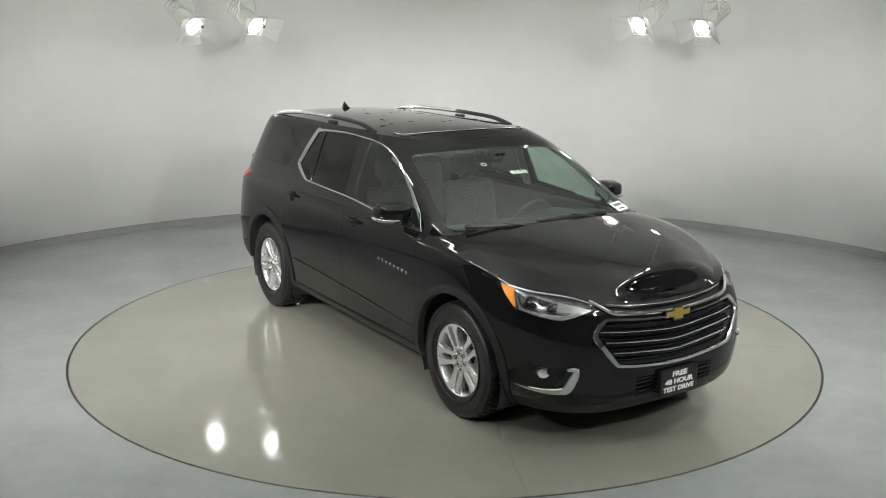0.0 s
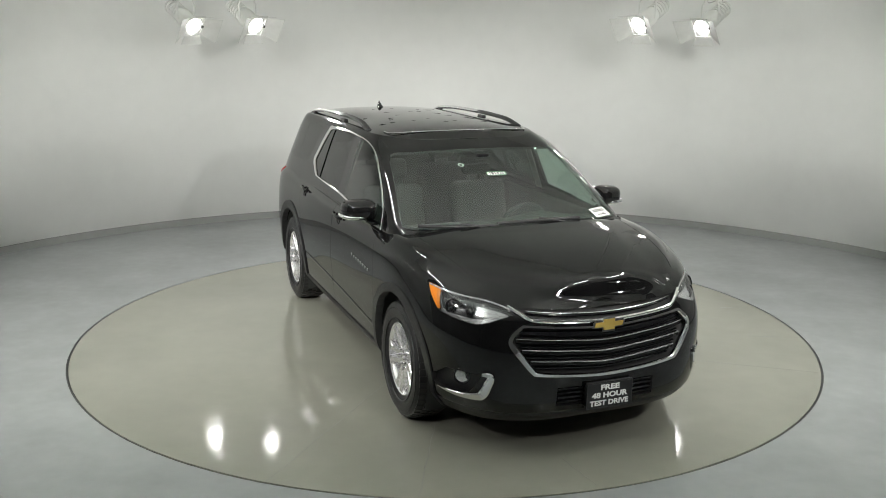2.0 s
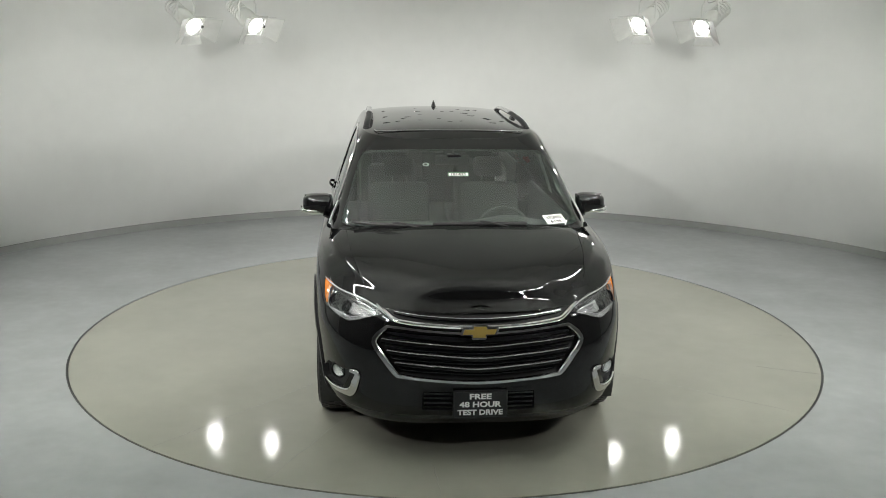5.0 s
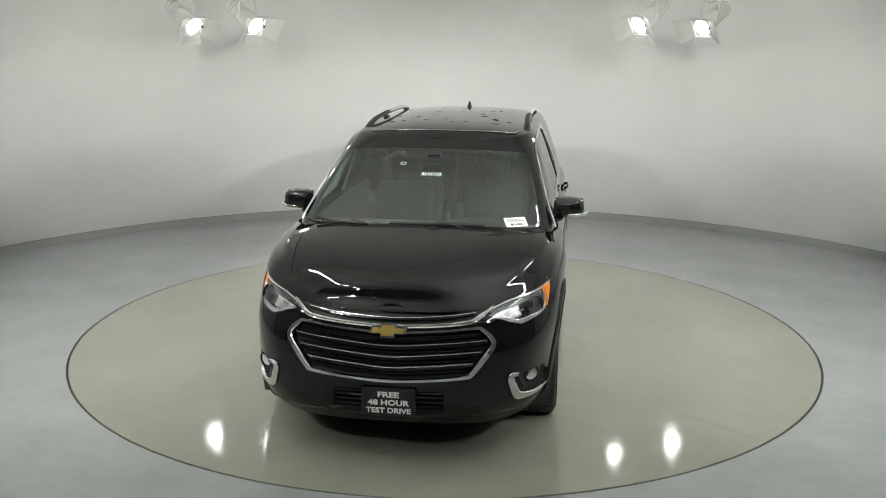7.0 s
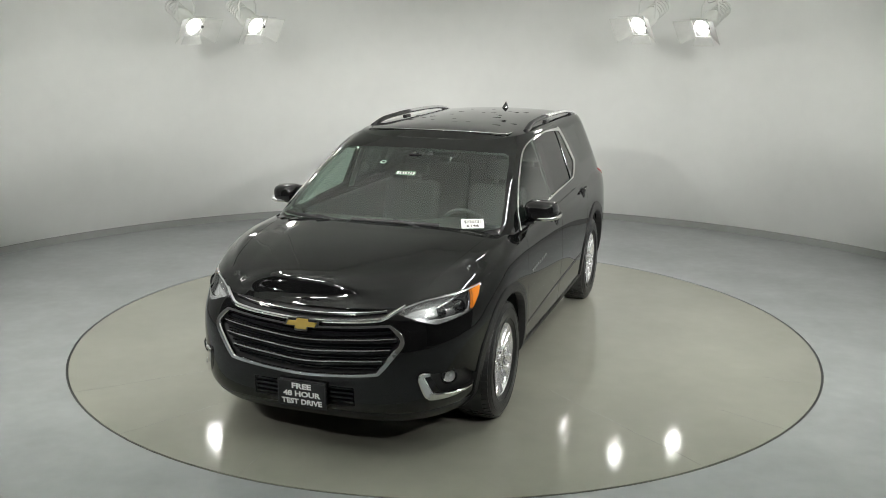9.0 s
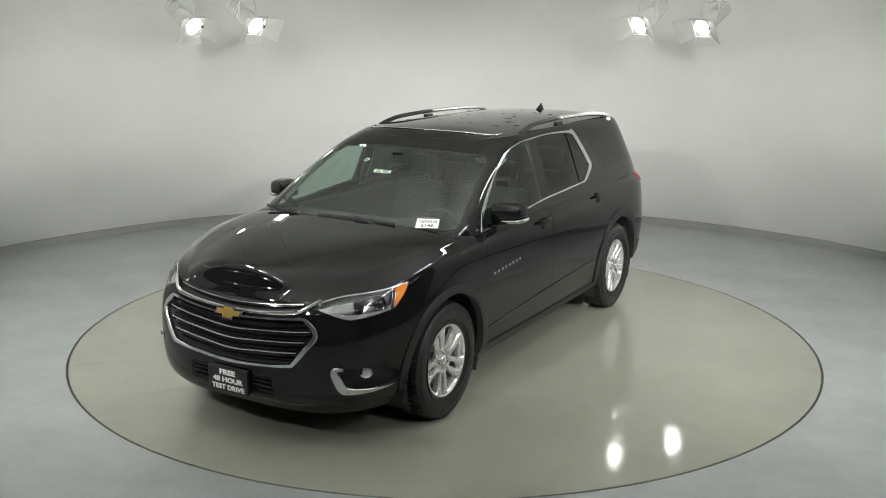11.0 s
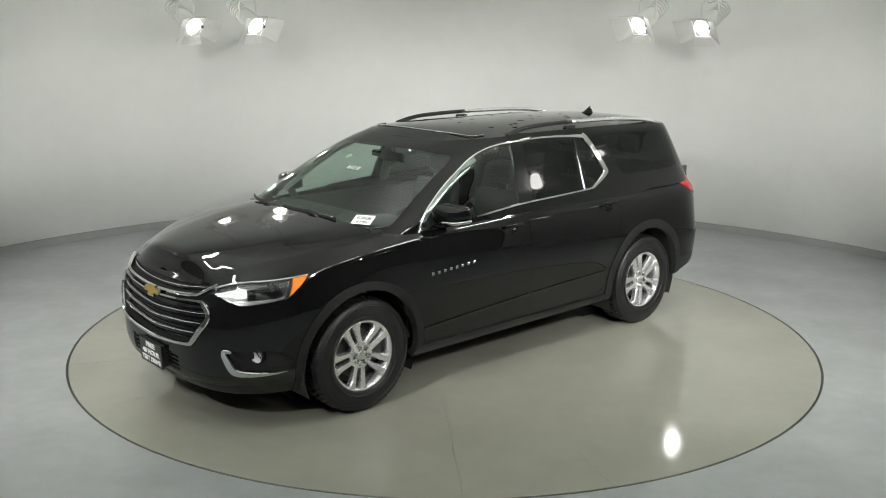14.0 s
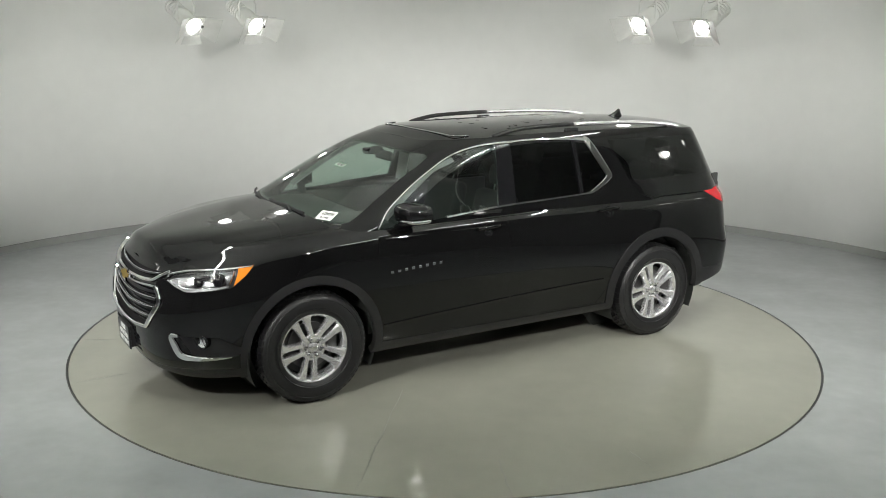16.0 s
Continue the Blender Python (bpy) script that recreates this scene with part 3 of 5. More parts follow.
def hang_lamp(at, aim, watts, wide=84, soft=0.07):
    at = Vector(at)
    d = (Vector(aim) - at).normalized()
    lamp = studio_lamp()
    m = frame_of(at, d)
    lamp.matrix_basis = m
    # yoke, pipe and cable go straight up from the body
    inv = m.inverted()
    mid = m @ Vector((0, 0, -0.15))
    side = (m.to_3x3() @ Vector((1, 0, 0))).normalized()
    top = mid + Vector((0, 0, 0.24))
    pts = [mid - side * 0.115, mid - side * 0.12 + Vector((0, 0, 0.16)), mid - side * 0.08 + Vector((0, 0, 0.235)), top, mid + side * 0.08 + Vector((0, 0, 0.235)), mid + side * 0.12 + Vector((0, 0, 0.16)), mid + side * 0.115]
    part("yoke", tube(bmesh.new(), [inv @ p for p in pts], (0.006, 0.014), 8), LAMP_WHITE, lamp)
    part("hanger_pipe", tube(bmesh.new(), [inv @ top, inv @ Vector((top.x, top.y, WALL_H - 0.002))], 0.012, 10), LAMP_WHITE, lamp)
    back = m @ Vector((0, 0.03, -0.35))
    line = [back, back + Vector((0, 0, 0.10)) - d * 0.06, (back + top) / 2 + Vector((0, 0, 0.03)) - side * 0.10, top + Vector((0.03, 0, 0.25)), top + Vector((0.024, 0, 0.8))]
    part("power_cable", tube(bmesh.new(), [inv @ Vector(p) for p in smooth_line(line, 6)], 0.005, 6), CABLE, lamp, "grey power cable")
    lamp_light("studio_spot", at + d * 0.03, Vector(aim), watts, soft, wide)
    return lamp


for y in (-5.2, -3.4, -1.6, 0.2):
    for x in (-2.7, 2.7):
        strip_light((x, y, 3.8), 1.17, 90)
FRONT_LAMPS = [(-3.9, -2.6, 2.55), (-3.3, -3.4, 2.55), (3.3, -3.4, 2.55), (3.9, -2.6, 2.55)]
SIDE_LAMPS = [(-4.45, -0.35, 2.55), (-4.4, 0.45, 2.55), (4.4, 0.45, 2.55), (4.45, -0.35, 2.55)]
for p in LAMP_RING:
    hang_lamp(p, (p[0] - math.copysign(2.0, p[0]), p[1] - 1.55, p[2] - 1.5), BACK_W)
for p in FRONT_LAMPS:
    hang_lamp(p, (p[0] * (0.8 if abs(p[0]) > 3.5 else -0.6), 3.6, 0.2), FRONT_W, 96, 0.05)
# high fill lamps, added unseen at the open end, light the round wall's foot over the car's roof
for p, aim in (((-2.2, -6.6, 3.9), (-4.0, 3.0, -0.4)), ((-3.1, -6.3, 3.9), (1.4, 4.6, -0.4)), ((3.1, -6.3, 3.9), (-1.4, 4.6, -0.4)), ((2.2, -6.6, 3.9), (4.0, 3.0, -0.4))):
    hang_lamp(p, aim, FILL_W, 50, 0.08)
for p in SIDE_LAMPS:
    hang_lamp(p, (-p[0] * 0.5, 4.4, -0.3), SIDE_W, 56, 0.05)

# ---------------------------------------------------------------- the car
car = new("car")
tagged(car, "glossy black mid-size SUV with chrome trim parked on the turntable", "car")

FRONT_DOOR = [(1.055, 1.15), (1.075, 0.95), (1.075, 0.72), (1.05, 0.50), (1.01, 0.395), (0.97, 0.37), (-0.04, 0.37), (-0.035, 0.7), (-0.015, 1.158)]
REAR_DOOR = [(-0.02, 1.158), (-0.04, 0.7), (-0.045, 0.37), (-0.90, 0.37), (-0.985, 0.47), (-1.03, 0.58), (-1.09, 0.72), (-1.13, 0.90), (-1.15, 1.05), (-1.13, 1.172)]
HEADLIGHT = [(2.425, 0.905), (2.385, 0.942), (2.285, 0.974), (2.10, 0.992), (1.925, 1.010), (1.955, 0.975), (1.985, 0.945), (2.08, 0.870), (2.21, 0.852), (2.33, 0.838), (2.38, 0.862)]
AMBER_PART = [(1.90, 1.03), (2.005, 1.03), (2.035, 0.95), (2.075, 0.86), (2.04, 0.85), (1.94, 0.95)]
GRILLE = [(-0.01, 0.815), (0.505, 0.842), (0.543, 0.826), (0.604, 0.755), (0.478, 0.575), (0.25, 0.545), (-0.01, 0.530)]
UPPER_GRILLE = [(-0.01, 0.850), (0.30, 0.862), (0.49, 0.886), (0.575, 0.938), (0.50, 0.936), (0.25, 0.928), (-0.01, 0.925)]
INTAKE = [(-0.01, 0.345), (0.33, 0.352), (0.325, 0.470), (-0.01, 0.470)]
FOG_POCKET = [(0.735, 0.555), (0.88, 0.545), (0.925, 0.45), (0.90, 0.405), (0.79, 0.425)]
TAIL_LAMP = [(-2.085, 1.190), (-2.7, 1.196), (-2.7, 1.04), (-2.40, 1.045), (-2.22, 1.108)]
DLO = [(1.03, 1.153), (0.945, 1.258), (0.82, 1.350), (0.685, 1.436), (0.55, 1.510), (0.42, 1.575), (0.31, 1.617), (0.20, 1.645), (0.07, 1.665), (-0.09, 1.675), (-0.40, 1.684), (-0.70, 1.676),
       (-0.875, 1.664), (-0.915, 1.645), (-1.055, 1.405), (-1.058, 1.375), (-1.02, 1.34), (-0.88, 1.272), (-0.80, 1.258), (-0.40, 1.243), (0.0, 1.229), (0.48, 1.192), (0.80, 1.168)]
SCREEN = [(-0.01, 1.205), (0.45, 1.203), (0.78, 1.196), (0.822, 1.205), (0.815, 1.24), (0.76, 1.40), (0.705, 1.555), (0.68, 1.597), (0.64, 1.616), (0.40, 1.628), (-0.01, 1.633)]
QUARTER = [(-1.12, 1.650), (-2.05, 1.650), (-2.10, 1.62), (-2.20, 1.335), (-1.34, 1.322), (-1.27, 1.345), (-1.14, 1.60)]
BACKLIGHT = [(-0.01, 1.25), (0.70, 1.27), (0.60, 1.62), (-0.01, 1.64)]
HOOD_LINE = [(2.7, -0.02), (2.7, 0.53), (2.42, 0.56), (2.30, 0.628), (2.10, 0.692), (1.80, 0.745), (1.50, 0.775), (1.15, 0.80), (1.15, -0.02)]


def build_lower():
    us = spaced((0, 0.35, 18), (0.35, 1, 38), (1, 2, 60), (2, 2.6, 22), (2.6, 3, 10))
    bm = outward(grid_mesh(us, np.linspace(0, 1, 41), lower_point))
    layer = bm.faces.layers.int.new("piece")
    flank = lambda c: c.y > 0.45
    front = lambda c: c.x > 1.7
    for x, r0, r1, k in ((HUB_X, 0.450, 0.508, 2), (-HUB_X, 0.462, 0.535, 3)):
        cut_out(bm, layer, circle(x, HUB_Z + 0.01, r0), (0, 2), 1, flank)
        cut_out(bm, layer, circle(x, HUB_Z + 0.01, r1), (0, 2), k, flank)
    cut_out(bm, layer, [(-1.2, 0.1), (1.2, 0.1), (1.2, 0.355), (-1.2, 0.355)], (0, 2), 10, flank)
    for poly, k in ((FRONT_DOOR, 4), (REAR_DOOR, 5)):
        cut_out(bm, layer, poly, (0, 2), 99, flank)
        cut_out(bm, layer, inset(poly, 0.0035), (0, 2), k, flank, within=(99,))
    cut_out(bm, layer, HEADLIGHT, (0, 2), 6, lambda c: c.y > 0.3 and c.x > 1.7)
    cut_out(bm, layer, AMBER_PART, (0, 2), 7, lambda c: c.y > 0.3 and c.x > 1.7, within=(6,))
    cut_out(bm, layer, GRILLE, (1, 2), 8, front)
    cut_out(bm, layer, UPPER_GRILLE, (1, 2), 9, front)
    cut_out(bm, layer, INTAKE, (1, 2), 12, front)
    cut_out(bm, layer, FOG_POCKET, (1, 2), 13, front)
    cut_out(bm, layer, TAIL_LAMP, (0, 2), 14, lambda c: c.x < -1.9)
    cut_out(bm, layer, [(1.6, 0.1), (2.8, 0.1), (2.8, 0.318), (1.6, 0.318)], (0, 2), 15, lambda c: c.x > 1.5)
    cut_out(bm, layer, [(-2.8, 0.1), (-1.7, 0.1), (-1.7, 0.52), (-2.8, 0.52)], (0, 2), 16, lambda c: c.x < -1.5)
    got = pieces(bm, layer)
    bm.free()
    round_shoulder(got[0])
    skin("body", got[0], PAINT, car, rim=0.006)
    skin("chin_spoiler", got[15], TRIM, car, rim=0.01, label="matte black plastic lower bumper edge")
    skin("rear_valance", got[16], TRIM, car, rim=0.01, label="matte black plastic rear bumper edge")
    skin("grille_backing", got[8], GRILLE_BLACK, car, push=-0.055, rim=-0.055, label="black grille backing")
    skin("upper_grille_backing", got[9], GRILLE_BLACK, car, push=-0.04, rim=-0.04)
    skin("intake_backing", got[12], GRILLE_BLACK, car, push=-0.03, rim=-0.03)
    for s in ("left", "right"):
        skin("front_arch_cladding", got[2], TRIM, car, s, push=0.010, rim=0.05, label="matte black plastic wheel arch trim")
        skin("rear_arch_cladding", got[3], TRIM, car, s, push=0.010, rim=0.05, label="matte black plastic wheel arch trim")
        skin("rocker_cladding", got[10], TRIM, car, s, push=0.008, rim=0.04, label="matte black plastic sill trim")
        skin("door_gap", got[99], GAP_DARK, car, s, push=-0.009)
        for k, name in ((4, "front_door"), (5, "rear_door")):
            door = skin(name, got[k], PAINT, car, s, rim=0.008)
            DOORS[(name, s)] = door
        lamp = skin("headlight", got[6], LENS, car, s, rim=0.012, label="clear headlight lens over chrome reflectors")
        skin("reflector", got[6], BOWL, lamp, s, push=-0.024, label="chrome reflector bowl")
        skin("turn_lens", got[7], AMBER, lamp, s, push=-0.004, rim=0.02, label="amber turn signal lens")
        HEADS[s] = lamp
        skin("fog_pocket", got[13], TRIM, car, s, push=-0.03, rim=-0.03)
        skin("tail_light", got[14], RED, car, s, push=0.006, rim=0.02, label="red tail light lens")


DOORS, HEADS = {}, {}


def hood_point(q, r):
    """From the nose edge (r 0) to the cowl (r 1); middle line q 0 to fender q 1."""
    x0, y0, z0 = lower_point(0.62 * q, 1.0)
    xs = 1.405 - 0.12 * q**2 - 0.22 * q**10
    x, y = x0 + (xs - x0) * r, y0 + (lower_y(1.065, shoulder_z(1.065)) * q - y0) * r
    e = lower_y(x, shoulder_z(x))
    y += (e - y) * q**8
    k = min(y / max(e, 1e-4), 1)
    z = hood_z(x) - (hood_z(x) - shoulder_z(x)) * k**3.2
    # raised middle field between two creases that run in to the nose
    edge = 0.44 + 0.20 * r
    s = min(max((edge - y) / 0.16 + 0.5, 0), 1)
    z += 0.005 * (s * s * (3 - 2 * s)) * math.sin(math.pi * min(r * 1.15 + 0.02, 0.98))
    return x, y, z


def build_hood():
    bm = outward(grid_mesh(np.linspace(0, 1, 49), np.linspace(0, 1, 61) ** 1.7, hood_point))
    layer = bm.faces.layers.int.new("piece")
    cut_out(bm, layer, HOOD_LINE, (0, 1), 99)
    cut_out(bm, layer, inset(HOOD_LINE, 0.004), (0, 1), 1, within=(99,))
    for f in bm.faces:
        c = f.calc_center_median()
        if f[layer] == 99 and c.y < 0.2:
            f[layer] = 1
    got = pieces(bm, layer)
    bm.free()
    for k in (0, 1):
        round_shoulder(got[k])
    skin("hood", got[1], PAINT, car, rim=0.012)
    for s in ("left", "right"):
        skin("hood_gap", got[99], GAP_DARK, car, s, push=-0.008)
    for s in ("left", "right"):
        skin("fender_top", got[0], PAINT, car, s)


def build_upper():
    us = spaced((0, 0.5, 22), (0.5, 1, 30), (1, 2, 48), (2, 3, 32))
    bm = outward(grid_mesh(us, np.linspace(0, 1, 37), upper_point))
    layer = bm.faces.layers.int.new("piece")
    flank = lambda c: c.y > 0.3
    cut_out(bm, layer, DLO, (0, 2), 1, flank)
    cut_out(bm, layer, [(-0.055, 1.75), (0.04, 1.1), (1.2, 1.1), (1.2, 1.75)], (0, 2), 3, flank, within=(1,))
    cut_out(bm, layer, [(-0.75, 1.75), (-0.74, 1.1), (-0.13, 1.1), (-0.18, 1.75)], (0, 2), 4, flank, within=(1,))
    cut_out(bm, layer, [(-1.3, 1.75), (-1.3, 1.1), (-0.785, 1.1), (-0.795, 1.75)], (0, 2), 5, flank, within=(1,))
    cut_out(bm, layer, [(-0.185, 1.75), (-0.135, 1.1), (0.045, 1.1), (-0.05, 1.75)], (0, 2), 8, flank, within=(1,))
    cut_out(bm, layer, SCREEN, (1, 2), 2, lambda c: c.x > 0.3)
    cut_out(bm, layer, QUARTER, (0, 2), 6, flank)
    cut_out(bm, layer, BACKLIGHT, (1, 2), 7, lambda c: c.x < -2.0)
    got = pieces(bm, layer)
    bm.free()
    skin("pillar_frame", got[0], PAINT, car, rim=0.02)
    skin("windshield", got[2], WINDSHIELD, car, label="greenish laminated windshield glass")
    skin("rear_window", got[7], PRIVACY, car)
    for s in ("left", "right"):
        skin("window_divider", got[1], GLOSS_BLACK, car, s, rim=0.02)
        skin("door_pillar", got[8], GLOSS_BLACK, car, s, rim=0.02, label="gloss black window pillar trim")
        skin("front_side_window", got[3], SIDE_GLASS, car, s, label="lightly tinted side glass")
        skin("rear_side_window", got[4], PRIVACY, car, s, label="dark privacy glass")
        skin("vent_window", got[5], PRIVACY, car, s, label="dark privacy glass")
        skin("quarter_window", got[6], PRIVACY, car, s, label="dark privacy glass")

    def roof_point(u, v):
        x, y, z = upper_point(u, 1.0)
        k = 1 - v
        zc = max(roof_z(x), z)
        return x, y * k, zc - (zc - z) * k**2.4
    bm = outward(grid_mesh(us, np.linspace(0, 1, 25), roof_point))
    layer = bm.faces.layers.int.new("piece")
    got = pieces(bm, layer)
    bm.free()
    skin("roof", got[0], PAINT, car, rim=0.004)


def build_roof_glint():
    """A thin chrome line added for the glint along the front and sides of the roof's glass panel."""
    def on_roof(x, y):
        zc, ze = roof_z(x), roof_edge_z(x)
        return (x, y, zc - (zc - ze) * (abs(y) / 0.69) ** 2.4 + 0.002)
    half = [(0.262, 0.0), (0.258, 0.2), (0.245, 0.4), (0.225, 0.53), (0.19, 0.575), (0.10, 0.59)]
    line = [on_roof(x, -y) for x, y in reversed(half[1:])] + [on_roof(x, y) for x, y in half]
    part("roof_glint", tube(bmesh.new(), smooth_line(line, 6), 0.0055, 8), CHROME, car, "thin chrome line in place of the glint on the roof edge", smooth=True)


build_lower()
build_hood()
build_upper()
build_roof_glint()


# ---------------------------------------------------------------- nose
def nose_band(name, pts, mat, parent, depth, lift=0.0, closed=False, label="", n=6, chamfer=0.3):
    """A bright band on the nose: rows of (y, z, half-width)."""
    rows = []
    for y, z, w in smooth_line(pts, n, closed):
        p, no = nose_at(y, z, lift)
        rows.append((p, no, w))
    return part(name, ribbon(bmesh.new(), rows, depth, closed, chamfer), mat, parent, label, smooth=False)


def mirrored(pts):
    """An outline of (y, z, w) for y >= 0, from the middle outward, gone on to the other side."""
    return [(-y, z, w) for y, z, w in reversed(pts) if y > 1e-6] + list(pts)


grille = new("grille")
grille.parent = car
grille["label"] = "black grille with chrome bars and frame"
half = [(0.0, 0.812, 0.009), (0.25, 0.824, 0.009), (0.485, 0.842, 0.010), (0.538, 0.832, 0.013), (0.600, 0.757, 0.017), (0.540, 0.66, 0.018), (0.480, 0.582, 0.016), (0.445, 0.566, 0.012), (0.25, 0.545, 0.010), (0.0, 0.530, 0.011)]
loop = [(y, z, w) for y, z, w in half] + [(-y, z, w) for y, z, w in reversed(half[1:-1])]
nose_band("chrome_frame", loop, CHROME, grille, 0.016, closed=True, label="polished chrome surround", n=5)
nose_band("chrome_wing", mirrored([(0.0, 0.846, 0.011), (0.25, 0.857, 0.011), (0.43, 0.872, 0.012), (0.485, 0.884, 0.012), (0.53, 0.912, 0.012), (0.58, 0.944, 0.009)]), CHROME, grille, 0.020, label="polished chrome wing bar", chamfer=0.75)
for zc, zs, ye in ((0.722, 0.765, 0.570), (0.657, 0.700, 0.540), (0.592, 0.632, 0.492)):
    nose_band("grille_bar", mirrored([(0.0, zc, 0.016), (ye * 0.5, zc + (zs - zc) * 0.48, 0.016), (ye, zs, 0.014)]), GLOSS_BLACK, grille, 0.012, lift=-0.032)
    nose_band("chrome_strip", mirrored([(0.0, zc + 0.013, 0.0033), (ye * 0.5, zc + 0.013 + (zs - zc) * 0.48, 0.0033), (ye - 0.004, zs + 0.012, 0.0025)]), SILVER, grille, 0.008, lift=-0.015, label="thin bright chrome strip")
nose_band("grille_bar", mirrored([(0.0, 0.775, 0.018), (0.28, 0.79, 0.018), (0.56, 0.815, 0.010)]), GLOSS_BLACK, grille, 0.010, lift=-0.03)
for zc, zs, ye in ((0.752, 0.785, 0.560), (0.690, 0.726, 0.550), (0.626, 0.660, 0.515), (0.562, 0.594, 0.460)):
    nose_band("mesh_bar", mirrored([(0.0, zc, 0.005), (ye * 0.5, zc + (zs - zc) * 0.48, 0.005), (ye, zs, 0.004)]), GLOSS_BLACK, grille, 0.006, lift=-0.040)
nose_band("upper_bar", mirrored([(0.0, 0.889, 0.012), (0.28, 0.902, 0.012), (0.49, 0.924, 0.008)]), GLOSS_BLACK, grille, 0.010, lift=-0.02)
nose_band("chrome_strip", mirrored([(0.0, 0.895, 0.003), (0.28, 0.908, 0.003), (0.49, 0.928, 0.002)]), SILVER, grille, 0.006, lift=-0.012, label="thin bright chrome strip")

def build_emblem():
    """A plain slanted cross plate, gold with a bright rim."""
    p, n = nose_at(0.0, 0.822, 0.022)
    base = new("emblem")
    base.parent = grille
    base.matrix_basis = frame_of(p, n) @ Matrix.Diagonal((0.93, 0.98, 1, 1))
    cross = [(-0.122, -0.019), (-0.050, -0.019), (-0.050, -0.043), (0.042, -0.043), (0.042, -0.019), (0.106, -0.019), (0.122, 0.021), (0.050, 0.021), (0.050, 0.043), (-0.042, 0.043), (-0.042, 0.021), (-0.106, 0.021)]
    bm = prism(bmesh.new(), cross, lambda a, b, h: (a, b, h), 0.014, -0.012)
    bmesh.ops.bevel(bm, geom=bm.edges[:], offset=0.004, segments=2, affect="EDGES")
    part("emblem_rim", bm, CHROME, base)
    bm = prism(bmesh.new(), [(a * 0.87, b * 0.74) for a, b in cross], lambda a, b, h: (a, b, h), 0.006, 0.001)
    bmesh.ops.bevel(bm, geom=bm.edges[:], offset=0.002, segments=2, affect="EDGES")
    part("emblem_face", bm, GOLD, base, "gold emblem plate")


def build_plate():
    plate = new("licence_plate_insert")
    plate.parent = car
    plate["label"] = "black dealer plate with white words"
    plate.matrix_basis = frame_of((2.585, 0.006, 0.402), (1, 0, -0.04))
    part("plate_body", box(bmesh.new(), -0.158, 0.158, -0.083, 0.083, -0.012, 0.0, 0.004), PLATE_BLACK, plate)
    bm = bmesh.new()
    for x0, x1, y0, y1 in ((-0.152, 0.152, 0.0765, 0.078), (-0.152, 0.152, -0.078, -0.0765), (-0.152, -0.1505, -0.0765, 0.0765), (0.1505, 0.152, -0.0765, 0.0765)):
        box(bm, x0, x1, y0, y1, -0.001, 0.0008)
    part("plate_border", bm, DARK_METAL, plate)
    part("plate_bracket", box(bmesh.new(), -0.15, 0.15, -0.07, 0.08, -0.05, -0.012, 0.004), TRIM, plate)
    for text, y, size, wide in (("FREE", 0.049, 0.046, 1.35), ("48 HOUR", 0.0, 0.046, 1.25), ("TEST DRIVE", -0.049, 0.044, 1.16)):
        lettering("plate_words", text, size, WHITE, plate, pose(0, y, 0.0006), 0.0008, "white words", wide, 0.036)


